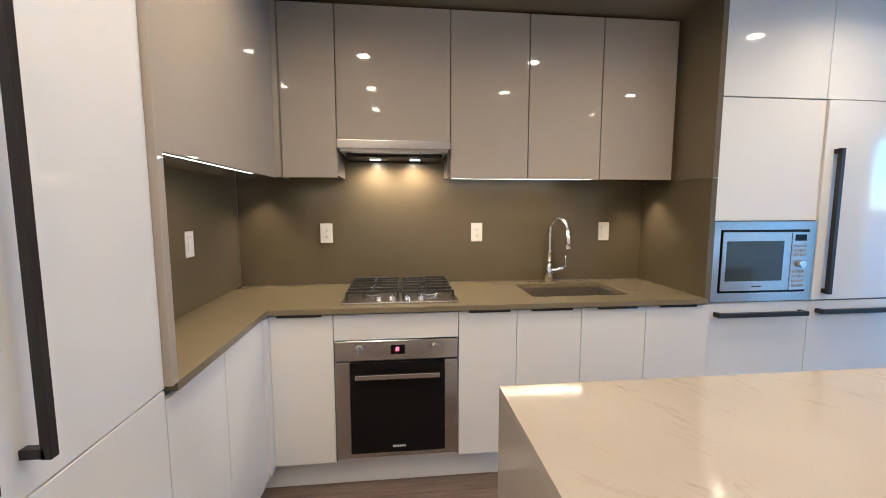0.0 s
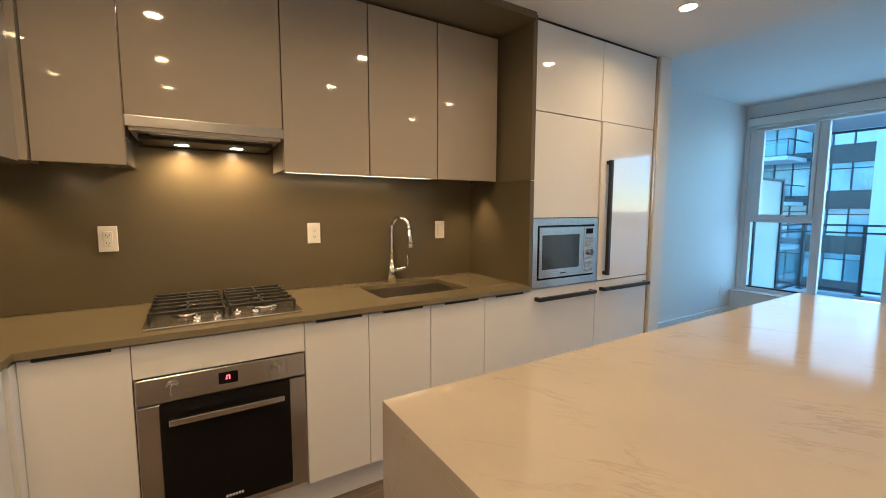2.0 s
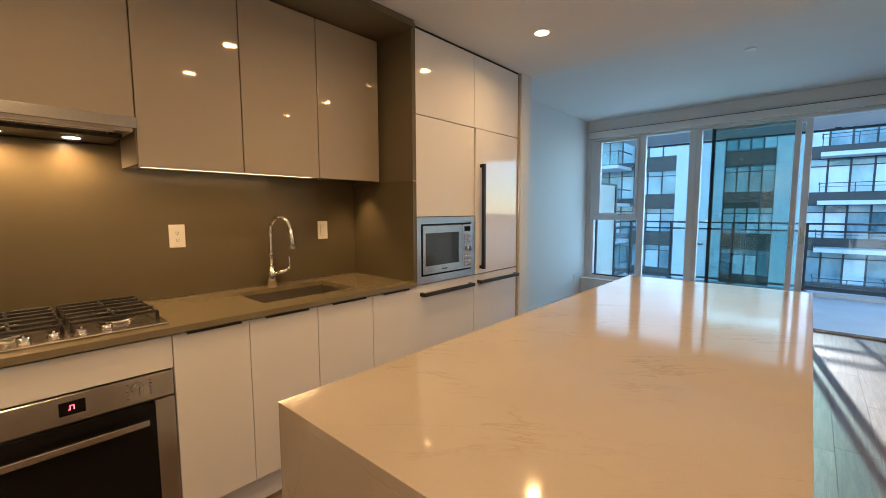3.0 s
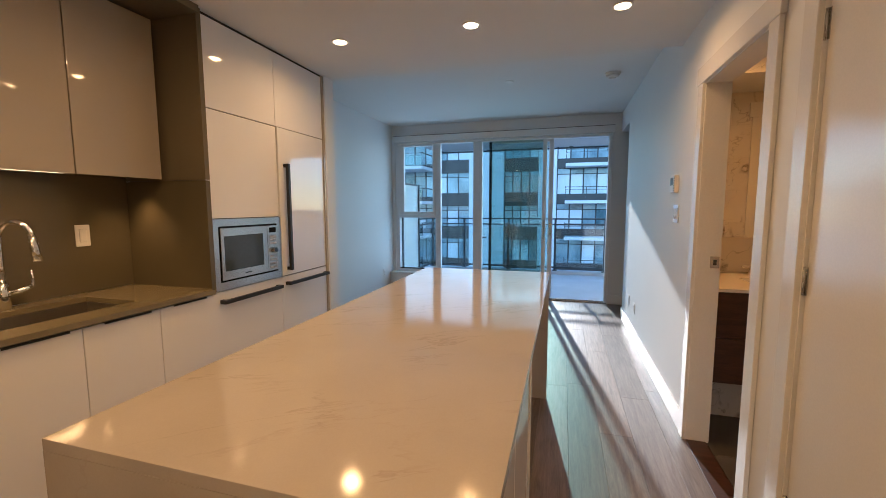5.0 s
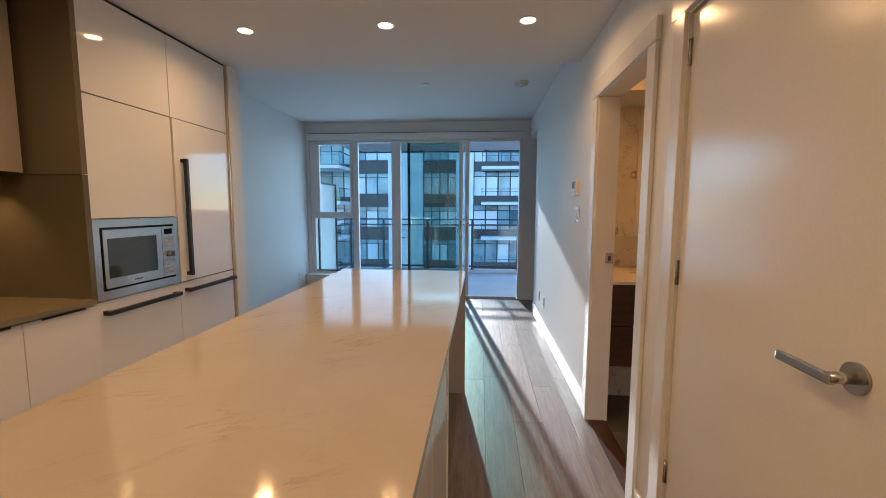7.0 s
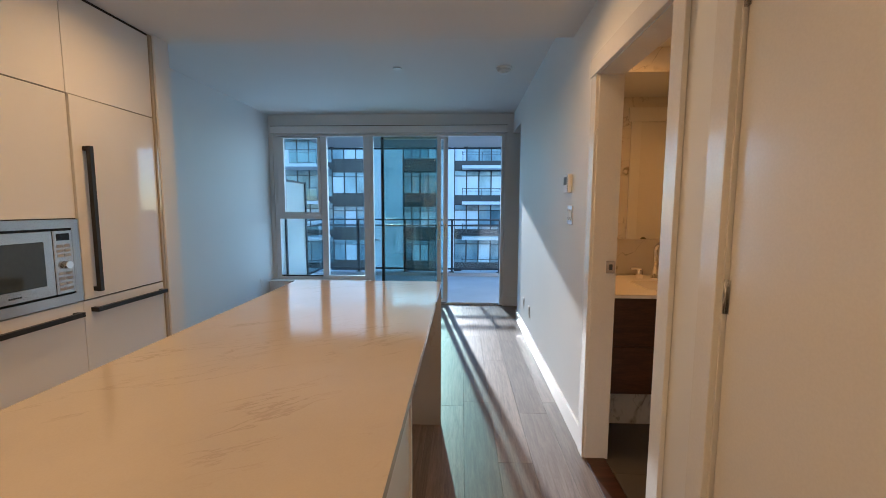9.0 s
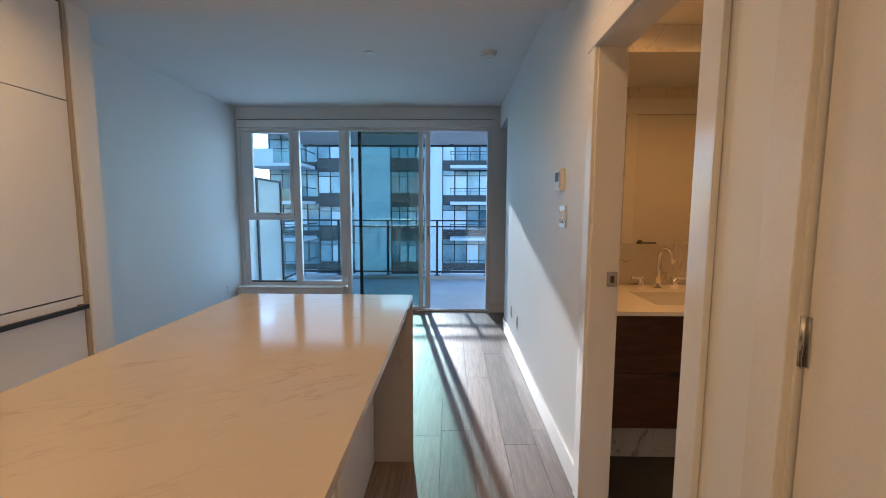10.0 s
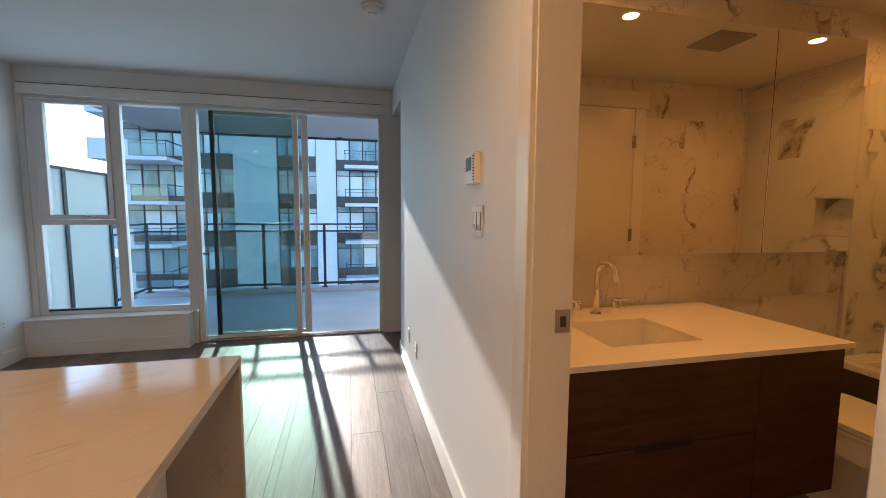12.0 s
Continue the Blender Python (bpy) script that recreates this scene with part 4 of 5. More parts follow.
for x, y in ((1.0, 0.54), (1.0, 1.34), (1.0, 2.14), (2.22, 1.34), (2.22, 2.14), (3.43, 0.54), (3.43, 1.36), (3.43, 2.22), (-0.2, 0.54)):
    downlight(x, y, LOW_CEILING)
sm = thing("smoke_detector", (5.29, 0.40, HIGH_CEILING), "round white smoke detector on the ceiling", "smoke detector")
part("base", cyl((5.29, 0.40, HIGH_CEILING - 0.009), 0.068, 0.018, r2=0.072, seg=36), PLASTIC_WHITE, sm, smooth=True)
part("housing", cyl((5.29, 0.40, HIGH_CEILING - 0.032), 0.048, 0.028, r2=0.062, seg=36), PLASTIC_WHITE, sm, smooth=True)
part("vent_ring", cyl((5.29, 0.40, HIGH_CEILING - 0.021), 0.056, 0.006, seg=36), PLASTIC_GREY, sm)
part("cap", cyl((5.29, 0.40, HIGH_CEILING - 0.05), 0.022, 0.01, r2=0.03, seg=24), PLASTIC_WHITE, sm, smooth=True)
sp = thing("sprinkler_cover", (5.27, 1.37, HIGH_CEILING), "small white round sprinkler cover plate", "sprinkler")
part("plate", cyl((5.27, 1.37, HIGH_CEILING - 0.006), 0.038, 0.006, r2=0.04, seg=28), PLASTIC_WHITE, sp, smooth=True)
part("stem", cyl((5.27, 1.37, HIGH_CEILING - 0.0015), 0.02, 0.003, seg=20), PLASTIC_GREY, sp)

# ---- bathroom ----
BX0, BX1, BY0, BY1, BC = 2.84, 4.30, -2.83, W0, 2.43
bath_floor = structure("bathroom_floor", boxes((BX0, BX1, BY0, -0.026, -0.0135, -0.004)), DARK_GAP, "dark grey tiled bathroom floor", "floor")
bath_east = structure("bathroom_wall_east", boxes((BX1 + 0.0012, BX1 + 0.13, BY0, BY1 - 0.002, 0, BC)), GROUT, "marble tiled bathroom wall behind the vanity", "wall")
bath_south = structure("bathroom_wall_south", boxes((BX0 - 0.13, 3.446, BY0 - 0.14, BY0 - 0.0032, 0, BC), (3.764, BX1 + 0.13, BY0 - 0.14, BY0 - 0.0032, 0, BC), (3.446, 3.764, BY0 - 0.14, BY0 - 0.0032, 0, 1.186), (3.446, 3.764, BY0 - 0.14, BY0 - 0.0032, 1.484, BC), (3.446, 3.764, BY0 - 0.14, BY0 - 0.102, 1.186, 1.484)), GROUT, "marble tiled shower wall with a niche", "wall")
bath_west = structure("bathroom_wall_west", boxes((BX0 - 0.13, BX0 - 0.0012, BY0, BY1 - 0.002, 0, BC)), GROUT, "marble tiled bathroom wall with a door", "wall")
structure("bathroom_ceiling", boxes((BX0 - 0.13, BX1 + 0.13, BY0 - 0.14, -0.042, BC, 2.6)), CEILING_PAINT, "plain bathroom ceiling", "ceiling")

vanity = thing("bathroom_vanity", (3.95, -0.62, 0.345), "wall-hung dark walnut vanity with two drawers", "vanity")
VX, VY0, VY1 = 3.635, -1.195, -0.055
part("body", boxes((VX + 0.021, BX1 - 0.001, VY0 + 0.03, VY1, 0.345, 0.76), (VX + 0.021, BX1 - 0.001, VY0 + 0.03, -0.76, 0.76, 0.885)), WALNUT, vanity)
for z0, z1 in ((0.345, 0.611), (0.615, 0.884)):
    d = part("drawer_front", boxes((VX, VX + 0.019, -0.79, VY1, z0, z1), bevel=0.001), WALNUT, vanity)
part("door", boxes((VX, VX + 0.019, VY0 + 0.03, -0.792, 0.345, 0.884), bevel=0.001), WALNUT, vanity)
# the notch's shade is a black block set on the front, nothing is cut
part("finger_pull", boxes((VX - 0.003, VX + 0.012, -0.525, -0.315, 0.598, 0.6205)), CAST_IRON, vanity, "black block for the shaded finger pull recess")
top = thing("vanity_top", (3.95, -0.62, 0.886), "white stone vanity top with an undermounted basin", "vanity top")
HX0, HX1, HY0, HY1 = 3.76, 4.07, -0.68, -0.30
part("slab", plate([VX - 0.012, HX0, HX1, BX1 - 0.001], [VY0, HY0, HY1, VY1 + 0.012], 0.886, 0.905, lambda i, j: (i, j) != (1, 1)), VANITY_STONE, top)
part("basin", boxes((HX0 - 0.012, HX0, HY0, HY1, 0.77, 0.8855), (HX1, HX1 + 0.012, HY0, HY1, 0.77, 0.8855), (HX0, HX1, HY0 - 0.012, HY0, 0.77, 0.8855), (HX0, HX1, HY1, HY1 + 0.012, 0.77, 0.8855), (HX0, HX1, HY0, HY1, 0.765, 0.772)), CERAMIC, top, "rectangular white ceramic basin")
part("drain", cyl((3.95, -0.51, 0.774), 0.022, 0.004, seg=24), CHROME, top)
btap = thing("basin_tap", (4.17, -0.51, 0.905), "chrome three-piece basin tap with a curved spout", "tap")
pts = [(4.17, -0.51, 0.905), (4.17, -0.51, 1.02), (4.17, -0.51, 1.09)]
for k in range(1, 11):
    a = math.pi * k / 10 * 0.78
    pts.append((4.17 - 0.05 * (1 - math.cos(a)), -0.51 - 0.012 * (1 - math.cos(a)), 1.09 + 0.05 * math.sin(a)))
pts.append((pts[-1][0] - 0.012, pts[-1][1] - 0.006, pts[-1][2] - 0.055))
part("spout", tube(pts, 0.0125, 14), CHROME, btap, smooth=True)
part("spout_base", cyl((4.17, -0.51, 0.909), 0.024, 0.008, seg=24), CHROME, btap, smooth=True)
for y in (-0.415, -0.605):
    part("valve", cyl((4.17, y, 0.935), 0.021, 0.06, r2=0.019, seg=20), CHROME, btap, smooth=True)
    part("valve_lever", boxes((4.16, 4.18, y - 0.06 if y < -0.51 else y - 0.012, y + 0.012 if y < -0.51 else y + 0.06, 0.962, 0.976), bevel=0.003), CHROME, btap)

cab = thing("mirror_cabinet", (4.25, -0.9, 1.163), "wide mirrored medicine cabinet with two doors", "mirror cabinet")
part("body", boxes((4.215, 4.30, -2.02, -0.05, 1.165, 2.235)), PLASTIC_WHITE, cab)
for y0, y1 in ((-1.446, -0.05), (-2.02, -1.450)):
    part("mirror_door", boxes((4.198, 4.2145, y0, y1, 1.163, 2.24), bevel=0.001), MIRROR, cab, "frameless mirror door")
part("seam", boxes((4.199, 4.2145, -1.450, -1.446, 1.163, 2.24)), DARK_GAP, cab)
structure("vanity_plinth", boxes((3.96, 4.30, -1.2, -0.05, 0.0, 0.344)), MARBLE_TILE, "marble tiled plinth under the vanity", "plinth")

toilet = thing("toilet", (3.95, -1.70, 0), "white ceramic back-to-wall toilet with a closed lid", "toilet")


def rounded_slab(cx, cy, w, l, z0, z1, n=28, front=-1):
    """An elongated bowl outline along x, rounded at its front."""
    bm = bmesh.new()
    ring = []
    for k in range(n):
        a = 2 * math.pi * k / n
        c, s = math.cos(a), math.sin(a)
        e = 0.55 if c * front > 0 else 0.28
        ring.append((cx + l / 2 * math.copysign(abs(c) ** e, c), cy + w / 2 * math.copysign(abs(s) ** e, s)))
    lo = [bm.verts.new((x, y, z0)) for x, y in ring]
    hi = [bm.verts.new((x, y, z1)) for x, y in ring]
    for k in range(n):
        bm.faces.new((lo[k], lo[(k + 1) % n], hi[(k + 1) % n], hi[k]))
    bm.faces.new(lo[::-1])
    top_face = bm.faces.new(hi)
    bmesh.ops.bevel(bm, geom=list(top_face.edges), offset=0.006, segments=2, affect="EDGES")
    return bm


part("pedestal", rounded_slab(3.93, -1.70, 0.24, 0.5, 0.0, 0.37), CERAMIC, toilet)
part("bowl", rounded_slab(3.88, -1.70, 0.36, 0.6, 0.30, 0.405), CERAMIC, toilet)
part("seat", rounded_slab(3.86, -1.70, 0.37, 0.55, 0.408, 0.424), PLASTIC_WHITE, toilet)
part("lid", rounded_slab(3.86, -1.70, 0.37, 0.55, 0.428, 0.452), PLASTIC_WHITE, toilet)
part("back_block", boxes((4.08, 4.297, -1.86, -1.54, 0.0, 0.42), bevel=0.012, segments=2), CERAMIC, toilet)

tub = thing("bathtub", (3.3, -2.5, 0), "white built-in bathtub behind a dark apron", "bathtub")
# the apron takes the dark floor material
part("apron", boxes((BX0, BX1, -2.15, -2.12, 0, 0.50)), BATH_FLOOR_TILE, tub, "dark apron")
part("rim", boxes((BX0, BX1, -2.21, -2.11, 0.502, 0.54), (BX0, BX1, BY0, -2.75, 0.502, 0.54), (BX0, BX0 + 0.12, -2.75, -2.21, 0.502, 0.54), (BX1 - 0.12, BX1, -2.75, -2.21, 0.502, 0.54), bevel=0.012, segments=2), CERAMIC, tub)
part("basin", boxes((BX0 + 0.12, BX1 - 0.12, -2.75, -2.21, 0.1, 0.12), (BX0 + 0.10, BX0 + 0.12, -2.75, -2.21, 0.1, 0.502), (BX1 - 0.12, BX1 - 0.10, -2.75, -2.21, 0.1, 0.502), (BX0 + 0.1, BX1 - 0.1, -2.21, -2.19, 0.1, 0.502), (BX0 + 0.1, BX1 - 0.1, -2.77, -2.75, 0.1, 0.502)), CERAMIC, tub)
screen = thing("shower_screen", (3.9, -2.16, 0.54), "clear glass shower screen on the tub rim", "shower screen")
p = part("pane", boxes((3.45, 4.295, -2.166, -2.158, 0.542, 2.05)), CLEAR_GLASS, screen)
part("edge_profile", boxes((4.285, 4.299, -2.172, -2.152, 0.542, 2.05)), CHROME, screen)
valve = thing("shower_valve", (4.29, -2.46, 1.045), "round chrome shower mixer on the tiles", "shower mixer")
part("plate", cyl((4.289, -2.46, 1.045), 0.075, 0.012, "x", seg=36), CHROME, valve, smooth=True)
part("knob", cyl((4.262, -2.46, 1.045), 0.028, 0.05, "x", seg=24), CHROME, valve, smooth=True)
spout = thing("tub_spout", (4.29, -2.46, 0.70), "chrome tub spout on the tiles", "tub spout")
part("flange", cyl((4.291, -2.46, 0.70), 0.035, 0.008, "x", seg=24), CHROME, spout, smooth=True)
part("pipe", cyl((4.22, -2.46, 0.70), 0.022, 0.14, "x", seg=20), CHROME, spout, smooth=True)

NX0, NX1, NZ0, NZ1 = 3.46, 3.75, 1.20, 1.47
niche = thing("shower_niche", ((NX0 + NX1) / 2, BY0, NZ0), "tiled recessed niche in the shower wall", "niche", kind="structure")
part("back", boxes((NX0, NX1, BY0 - 0.10, BY0 - 0.09, NZ0, NZ1)), MARBLE_TILE, niche)
part("shelf", boxes((NX0, NX1, BY0 - 0.09, BY0, NZ0 - 0.012, NZ0)), MARBLE_TILE, niche)
part("head", boxes((NX0, NX1, BY0 - 0.09, BY0, NZ1, NZ1 + 0.012)), MARBLE_TILE, niche)
for x in (NX0 - 0.012, NX1):
    part("cheek", boxes((x, x + 0.012, BY0 - 0.09, BY0, NZ0, NZ1)), MARBLE_TILE, niche)

# a closed door in the bathroom's far wall
d3 = thing("door_3", (BX0, -1.33, 0), "closed white door with a white casing in the bathroom", "door", kind="structure")
DX = BX0
part("leaf", boxes((DX - 0.0, DX + 0.012, -1.715, -0.955, 0.01, 2.19)), DOOR_PAINT, d3)
part("side_casing", boxes((DX, DX + 0.02, -1.815, -1.718, 0, 2.195), bevel=0.002), TRIM_PAINT, d3)
part("side_casing", boxes((DX, DX + 0.02, -0.952, -0.855, 0, 2.195), bevel=0.002), TRIM_PAINT, d3)
part("head_casing", boxes((DX, DX + 0.024, -1.84, -0.83, 2.196, 2.33), bevel=0.002), TRIM_PAINT, d3)
for z in (1.93, 1.17, 0.40):
    part("hinge", boxes((DX + 0.012, DX + 0.026, -1.727, -1.702, z - 0.05, z + 0.05)), NICKEL, d3)
hd = part("door_handle", cyl((DX + 0.016, -1.02, 1.06), 0.028, 0.008, "x", seg=28), NICKEL, d3)
part("neck", cyl((DX + 0.036, -1.02, 1.06), 0.010, 0.04, "x", seg=16), NICKEL, hd)
part("lever", boxes((DX + 0.05, DX + 0.062, -1.15, -1.01, 1.05, 1.07), bevel=0.003), NICKEL, hd)
towel = thing("robe_hook", (4.295, -0.10, 1.1), "small chrome hook on the marble tiles", "hook")
part("plate", cyl((4.297, -0.10, 1.1), 0.018, 0.005, "x", seg=20), CHROME, towel)
part("peg", cyl((4.275, -0.10, 1.1), 0.007, 0.04, "x", seg=12), CHROME, towel)
for x, y, k in ((3.90, -0.39, 1.0), (3.775, -0.95, 0.95), (3.77, -2.28, 1.5)):
    downlight(x, y, BC, energy=BATH_LIGHT * k, group="recessed bathroom downlights", colour=(1.0, 0.38, 0.07))
fan = thing("ceiling_vent", (3.62, -1.71, BC), "square grey ceiling extractor vent", "ceiling vent")
part("frame", boxes((3.49, 3.75, -1.84, -1.58, BC - 0.012, BC), bevel=0.003), PLASTIC_GREY, fan)
for k in range(9):
    part("slat", boxes((3.505, 3.735, -1.825 + 0.027 * k, -1.810 + 0.027 * k, BC - 0.018, BC - 0.012)), PLASTIC_GREY, fan)

# ---- balcony ----
BZ, RAIL_X = -0.06, 10.0
structure("balcony_floor", boxes((7.21, 10.15, -4.0, 3.85, BZ - 0.2, BZ)), BALCONY_CONCRETE, "light grey concrete balcony floor", "balcony floor")
structure("balcony_curb", boxes((9.93, 10.15, -4.0, 3.85, BZ, BZ + 0.07), bevel=0.005), SOFFIT_PAINT, "low white concrete balcony curb", "curb")
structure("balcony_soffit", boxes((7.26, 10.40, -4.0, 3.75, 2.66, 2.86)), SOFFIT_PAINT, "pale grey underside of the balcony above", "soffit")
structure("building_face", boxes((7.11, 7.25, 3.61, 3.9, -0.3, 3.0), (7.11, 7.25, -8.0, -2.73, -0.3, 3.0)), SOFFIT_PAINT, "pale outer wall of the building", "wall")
drip = thing("soffit_rail", (10.0, 0, 2.6), "dark metal rail along the balcony edge above", "rail")
part("rail", boxes((10.33, 10.37, -4.0, 3.75, 2.61, 2.645)), FRAME_DARK, drip)
for k in range(6):
    part("bracket", boxes((10.32, 10.38, -3.7 + 1.45 * k, -3.62 + 1.45 * k, 2.64, 2.66)), FRAME_DARK, drip)

rail = thing("balcony_railing", (RAIL_X, 0, BZ), "dark metal balcony railing with clear glass panels", "railing")
R0, R1 = BZ + 0.16, 1.13
part("top_rail", boxes((RAIL_X - 0.025, RAIL_X + 0.025, -4.0, 3.72, R1 - 0.03, R1), bevel=0.004), FRAME_DARK, rail)
part("mid_rail", boxes((RAIL_X - 0.015, RAIL_X + 0.015, -4.0, 3.72, R1 - 0.15, R1 - 0.12)), FRAME_DARK, rail)
part("bottom_rail", boxes((RAIL_X - 0.02, RAIL_X + 0.02, -4.0, 3.72, R0 - 0.035, R0)), FRAME_DARK, rail)
POSTS = [3.70, 2.95, 1.96, 0.97, -0.02, -1.01, -2.0, -2.99]
for y in POSTS:
    post = part("post", boxes((RAIL_X - 0.022, RAIL_X + 0.022, y - 0.022, y + 0.022, BZ + 0.07, R1 - 0.03)), FRAME_DARK, rail)
    part("foot_plate", boxes((RAIL_X - 0.05, RAIL_X + 0.05, y - 0.05, y + 0.05, BZ + 0.07, BZ + 0.082)), FRAME_DARK, post)
for a, b in zip(POSTS, POSTS[1:]):
    p = part("glass_panel", boxes((RAIL_X - 0.004, RAIL_X + 0.004, b + 0.024, a - 0.024, R0, R1 - 0.15)), CLEAR_GLASS, rail)
back_rail = thing("balcony_railing", (9.4, 3.72, BZ), "dark metal return of the balcony railing", "railing")
part("top_rail", boxes((8.95, RAIL_X - 0.03, 3.70, 3.74, R1 - 0.03, R1)), FRAME_DARK, back_rail)
part("mid_rail", boxes((8.95, RAIL_X - 0.03, 3.705, 3.735, R1 - 0.15, R1 - 0.12)), FRAME_DARK, back_rail)
part("bottom_rail", boxes((8.95, RAIL_X - 0.03, 3.705, 3.735, R0 - 0.035, R0)), FRAME_DARK, back_rail)
p = part("glass_panel", boxes((8.97, RAIL_X - 0.03, 3.716, 3.724, R0, R1 - 0.15)), CLEAR_GLASS, back_rail)

screen = thing("privacy_screen", (8.1, 3.66, BZ), "frosted white glass privacy screen with dark posts", "privacy screen")
for x in (7.32, 8.02, 8.9):
    part("post", boxes((x - 0.025, x + 0.025, 3.635, 3.685, BZ, 1.82)), FRAME_DARK, screen)
for a, b in ((7.345, 7.995), (8.045, 8.875)):
    part("top_bar", boxes((a, b, 3.64, 3.68, 1.785, 1.82)), FRAME_DARK, screen)
    part("bottom_bar", boxes((a, b, 3.64, 3.68, BZ + 0.05, BZ + 0.09)), FRAME_DARK, screen)
    p = part("frosted_panel", boxes((a, b, 3.655, 3.665, BZ + 0.09, 1.785)), FROSTED, screen, "frosted white glass")

part("label_plate", boxes((7.62, 7.68, 3.650, 3.6545, 1.40, 1.50)), PLASTIC_GREY, screen, "small grey label plate")

# ---- the tower across the street ----
TX0, STOREY, ZB = 35.0, 2.77, -1.04
K0, K1 = -7, 2                       # storeys below and above
TOP = ZB + (K1 + 1) * STOREY + 0.20
BOTTOM = ZB + K0 * STOREY
tower = thing("apartment_building", (TX0, 4, BOTTOM), "apartment tower with glass bays and white slabs across the street", "building")
part("core_wall", boxes((TX0 + 0.6, TX0 + 14, -7.0, 15.4, BOTTOM, TOP)), TOWER_SPANDREL, tower)
# unseen upper blocks added for reflections; the low middle lets the sun through
part("upper_core", boxes((TX0 + 0.6, TX0 + 14, 8.75, 15.4, TOP + 0.252, TOP + 18)), TOWER_SPANDREL, tower)
part("upper_core", boxes((TX0 + 0.6, TX0 + 14, -7.0, 1.3, TOP + 0.252, TOP + 18)), TOWER_SPANDREL, tower)
part("wall_panel", boxes((TX0 - 0.3, TX0 + 0.6, 1.4, 2.8, BOTTOM, TOP)), TOWER_WALL, tower, "pale grey concrete wall")
part("wall_panel", boxes((TX0 - 0.3, TX0 + 0.6, 5.55, 8.43, BOTTOM, TOP)), TOWER_WALL, tower, "pale grey concrete wall")
part("wall_panel", boxes((TX0 - 0.1, TX0 + 0.6, -7.0, -6.2, BOTTOM, TOP)), TOWER_WALL, tower, "pale grey concrete wall")
part("roof", boxes((TX0 - 0.4, TX0 + 14, -7.1, 15.5, TOP, TOP + 0.25)), TOWER_SLAB, tower)
rng = random.Random(5)


def unit_mesh(name, bm, mat):
    bmesh.ops.recalc_face_normals(bm, faces=bm.faces)
    me = bpy.data.meshes.new(name)
    bm.to_mesh(me)
    bm.free()
    me.materials.append(mat)
    return me


def place(name, me, parent, at, scale=(1, 1, 1)):
    ob = new(name, me)
    ob.parent = parent
    ob.location = Vector(at) - world_at(parent)
    ob.scale = scale
    return ob


UNIT_GLASS = unit_mesh("pane", boxes((-0.02, 0.02, -0.5, 0.5, -0.5, 0.5)), TOWER_GLASS)
UNIT_PALE = unit_mesh("pane", boxes((-0.02, 0.02, -0.5, 0.5, -0.5, 0.5)), TOWER_PALE)
UNIT_DARK = unit_mesh("spandrel", boxes((-0.1, 0.1, -0.5, 0.5, -0.5, 0.5)), TOWER_SPANDREL)
UNIT_FRAME = unit_mesh("mullion", boxes((-0.06, 0.06, -0.5, 0.5, -0.5, 0.5)), FRAME_DARK)
UNIT_SLAB = unit_mesh("slab", boxes((-0.5, 0.5, -0.5, 0.5, -0.5, 0.5), bevel=0.01), TOWER_SLAB)
UNIT_CLEAR = unit_mesh("balcony_glass", boxes((-0.02, 0.02, -0.5, 0.5, -0.5, 0.5)), TEAL_GLASS)
UNIT_FROST = unit_mesh("balcony_panel", boxes((-0.02, 0.02, -0.5, 0.5, -0.5, 0.5)), TOWER_SLAB)


def glass_bay(y0, y1, panes, x=TX0, spandrel=0.95, pale_share=0.12):
    w = (y1 - y0) / panes
    for k in range(K0, (K1 + 6 if y1 < 2 or y0 > 8 else K1) + 1):
        z = ZB + k * STOREY
        place("spandrel", UNIT_DARK, tower, (x + 0.1, (y0 + y1) / 2, z + 0.25), (1, y1 - y0, spandrel))
        zz0, zz1 = z + 0.25 + spandrel / 2, z + STOREY + 0.25 - spandrel / 2
        split = zz0 + (zz1 - zz0) * 0.78
        for j in range(panes):
            yc = y0 + (j + 0.5) * w
            place("pane", UNIT_PALE if rng.random() < pale_share else UNIT_GLASS, tower, (x + 0.12, yc, (zz0 + split) / 2), (1, w - 0.1, split - zz0 - 0.05))
            place("pane", UNIT_GLASS, tower, (x + 0.12, yc, (zz1 + split) / 2), (1, w - 0.1, zz1 - split - 0.05))
        for j in range(panes + 1):
            place("mullion", UNIT_FRAME, tower, (x + 0.1, y0 + j * w, (zz0 + zz1) / 2), (1, 0.07, zz1 - zz0))
        for zz in (zz0, split, zz1):
            place("mullion", UNIT_FRAME, tower, (x + 0.1, (y0 + y1) / 2, zz), (1, y1 - y0, 0.06))


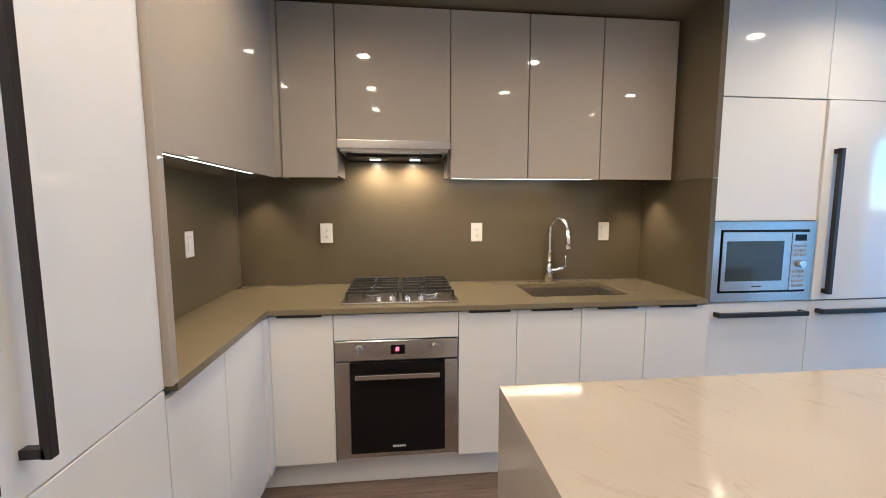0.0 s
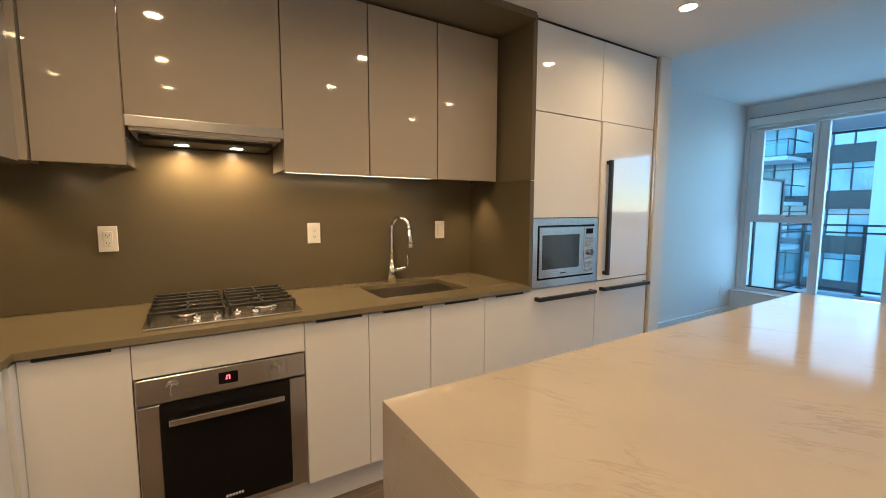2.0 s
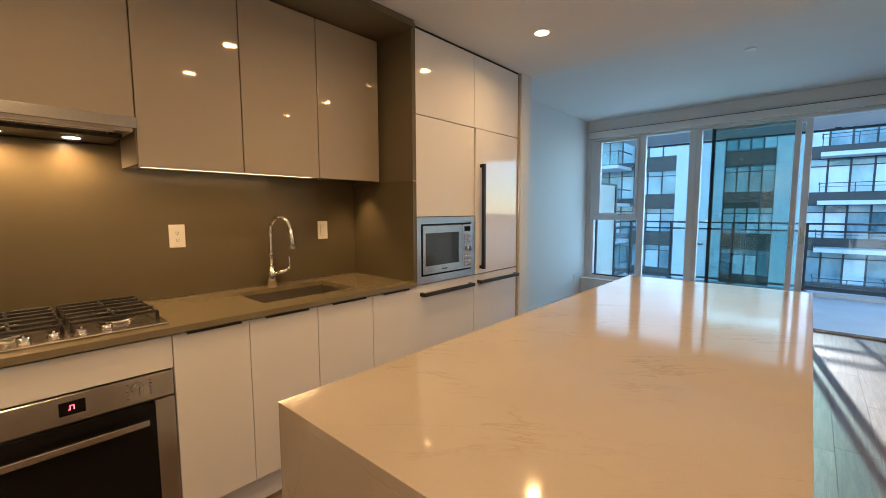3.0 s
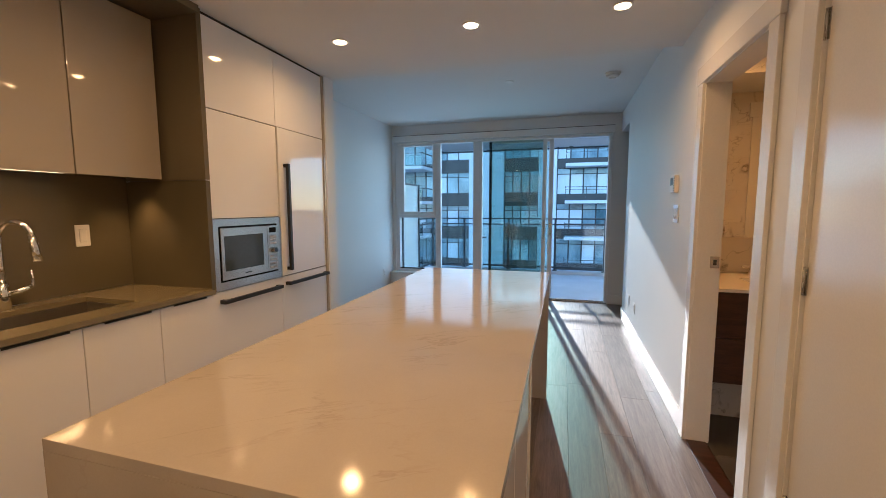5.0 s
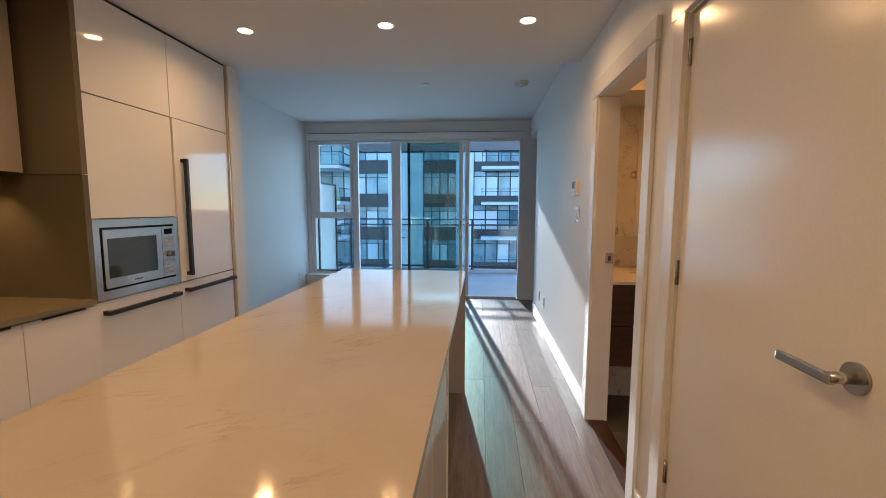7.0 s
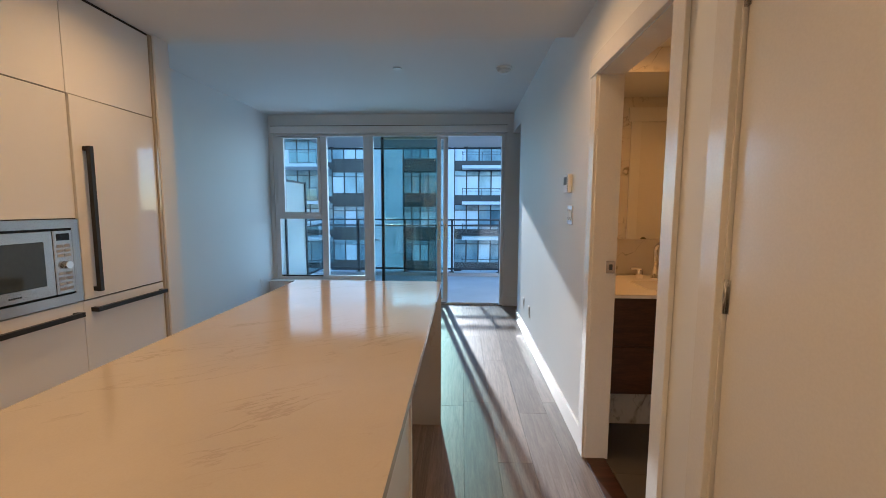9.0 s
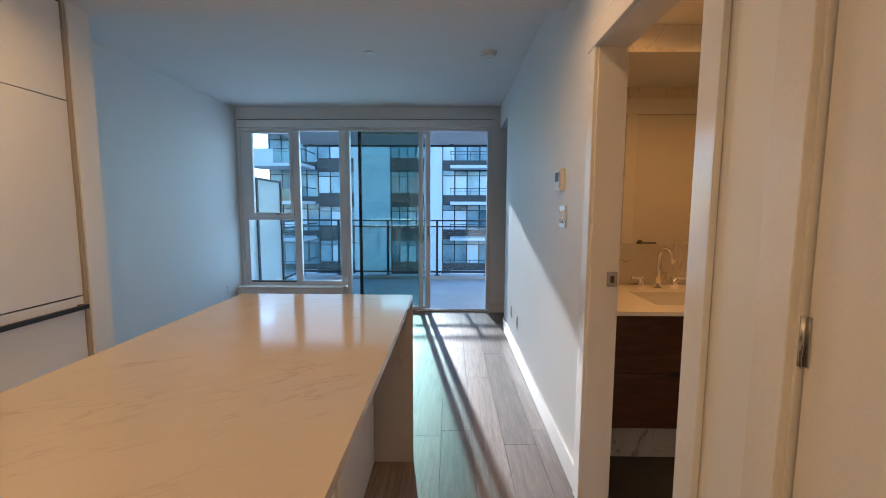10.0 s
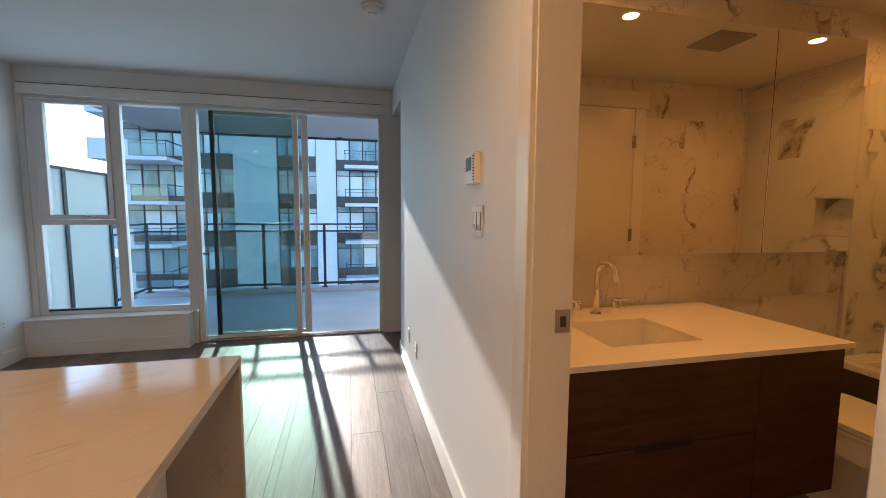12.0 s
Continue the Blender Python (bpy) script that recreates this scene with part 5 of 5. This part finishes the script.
def balcony_bay(y0, y1, depth, x=TX0, solid=True):
    for k in range(K0, K1 + 7):
        z = ZB + k * STOREY
        b = place("balcony", UNIT_SLAB, tower, (x - depth / 2, (y0 + y1) / 2, z), (depth, y1 - y0, 0.24))
        tagged(b, label="white balcony slab with a dark railing")
        bars = boxes((x - depth + 0.05, x - depth + 0.11, y0, y1, z + 1.1, z + 1.14), (x - depth + 0.05, x - depth + 0.08, y0, y1, z + 0.9, z + 0.925),
                     (x - depth, x, y0, y0 + 0.05, z + 1.1, z + 1.17), (x - depth, x, y1 - 0.05, y1, z + 1.1, z + 1.17),
                     *[(x - depth + 0.05, x - depth + 0.11, yy - 0.02, yy + 0.02, z + 0.12, z + 1.1) for yy in np.linspace(y0 + 0.05, y1 - 0.05, 3)])
        part("balcony_rail", bars, FRAME_DARK, tower)
        if solid:
            place("balcony_panel", UNIT_FROST, tower, (x - depth + 0.02, y0 + (y1 - y0) * 0.74, z + 0.62), (1, (y1 - y0) * 0.5, 1.0))
            place("balcony_glass", UNIT_CLEAR, tower, (x - depth + 0.03, y0 + (y1 - y0) * 0.24, z + 0.55), (0.5, (y1 - y0) * 0.46, 0.85))


glass_bay(2.82, 5.53, 4, spandrel=1.05, pale_share=0.25)
glass_bay(8.45, 11.4, 3, spandrel=1.05, pale_share=0.3)
glass_bay(-2.6, 1.38, 4, TX0 + 0.2, 0.75, 0.55)
glass_bay(-6.2, -2.6, 4, TX0 + 0.2, 0.5)
glass_bay(11.4, 15.4, 4, TX0 + 0.2, 0.5)
balcony_bay(-2.3, 0.75, 1.5, solid=False)
balcony_bay(-6.2, -3.0, 1.5)
balcony_bay(11.6, 15.9, 3.0)

low = thing("apartment_building", (60, -30, -30), "distant pale low-rise building", "building")
part("wall", boxes((70, 84, 30, 52, -30, -6)), TOWER_WALL, low)
part("roof", boxes((69.5, 84.5, 29.5, 52.5, -6, -5.5)), TOWER_SLAB, low)
low2 = thing("apartment_building", (90, -50, -30), "distant pale building seen across the city", "building")
part("wall", boxes((90, 104, -70, -52, -30, 0)), TOWER_WALL, low2)
part("roof", boxes((89.5, 104.5, -70.5, -51.5, 0, 0.5)), TOWER_SLAB, low2)
structure("ground", boxes((-1500, 1500, -1500, 1500, -31, -30)), GROUND_MAT, "far hazy city ground", "ground")

# ---- pieces of the bathroom's tiles ----
TILE_W, TILE_H = 0.61, 0.305
TILE_X = unit_mesh("tile", boxes((-0.006, 0.006, -TILE_W / 2 + 0.001, TILE_W / 2 - 0.001, -TILE_H / 2 + 0.001, TILE_H / 2 - 0.001)), MARBLE_TILE)
TILE_Y = unit_mesh("tile", boxes((-TILE_W / 2 + 0.001, TILE_W / 2 - 0.001, -0.006, 0.006, -TILE_H / 2 + 0.001, TILE_H / 2 - 0.001)), MARBLE_TILE)


def tile_wall(parent, axis, fixed, u0, u1, z0=0.0, z1=2.43, skip=None):
    z, row = z0, 0
    while z < z1 - 0.02:
        h = min(TILE_H, z1 - z)
        u = u0 - (TILE_W / 2 if row % 2 else 0)
        while u < u1 - 0.02:
            a, b = max(u, u0), min(u + TILE_W, u1)
            if b - a > 0.02 and not (skip and skip((a + b) / 2, z + h / 2)):
                at = (fixed, (a + b) / 2, z + h / 2) if axis == "x" else ((a + b) / 2, fixed, z + h / 2)
                s = ((b - a - 0.002) / (TILE_W - 0.002))
                place("tile", TILE_X if axis == "x" else TILE_Y, parent, at, (1, s, h / TILE_H) if axis == "x" else (s, 1, h / TILE_H))
            u += TILE_W
        z += TILE_H
        row += 1


tile_wall(bath_east, "x", BX1 + 0.0055, BY0, BY1 - 0.003)
tile_wall(bath_west, "x", BX0 - 0.0055, BY0, BY1 - 0.003)
for u0, u1, z0, z1 in ((BX0, BX1, 0.0, 1.186), (BX0, 3.446, 1.188, 1.482), (3.764, BX1, 1.188, 1.482), (BX0, BX1, 1.484, 2.43)):
    tile_wall(bath_south, "y", BY0 - 0.0075, u0, u1, z0, z1)
FT = unit_mesh("tile", boxes((-0.304, 0.304, -0.154, 0.154, -0.004, 0.0), bevel=0.001), BATH_FLOOR_TILE)
for i in range(4):
    for j in range(9):
        x, y = BX0 + 0.305 + 0.61 * i, -0.18 - 0.31 * j
        if x < BX1:
            place("tile", FT, bath_floor, (x, y, 0.0))

# ---- floor planks ----
PW, PL = 0.185, 1.5
PLANK = unit_mesh("plank", boxes((-PL / 2 + 0.0006, PL / 2 - 0.0006, -PW / 2 + 0.0005, PW / 2 - 0.0005, -0.014, 0.0), bevel=0.0008), FLOOR_WOOD)
rng = random.Random(11)


def planks(x0, x1, y0, y1):
    y = y0
    while y < y1 - 0.01:
        w = min(PW, y1 - y)
        x = x0 - rng.random() * PL
        while x < x1 - 0.02:
            a, b = max(x, x0), min(x + PL, x1)
            if b - a > 0.03:
                place("plank", PLANK, floor, ((a + b) / 2, y + w / 2, 0.0), ((b - a) / PL, w / PW, 1))
            x += PL
        y += PW


planks(-2.6, 7.10, 0.01, 0.98)
planks(0.3, 7.10, 0.98, 3.45)
planks(5.0, 7.10, -2.6, 0.009)
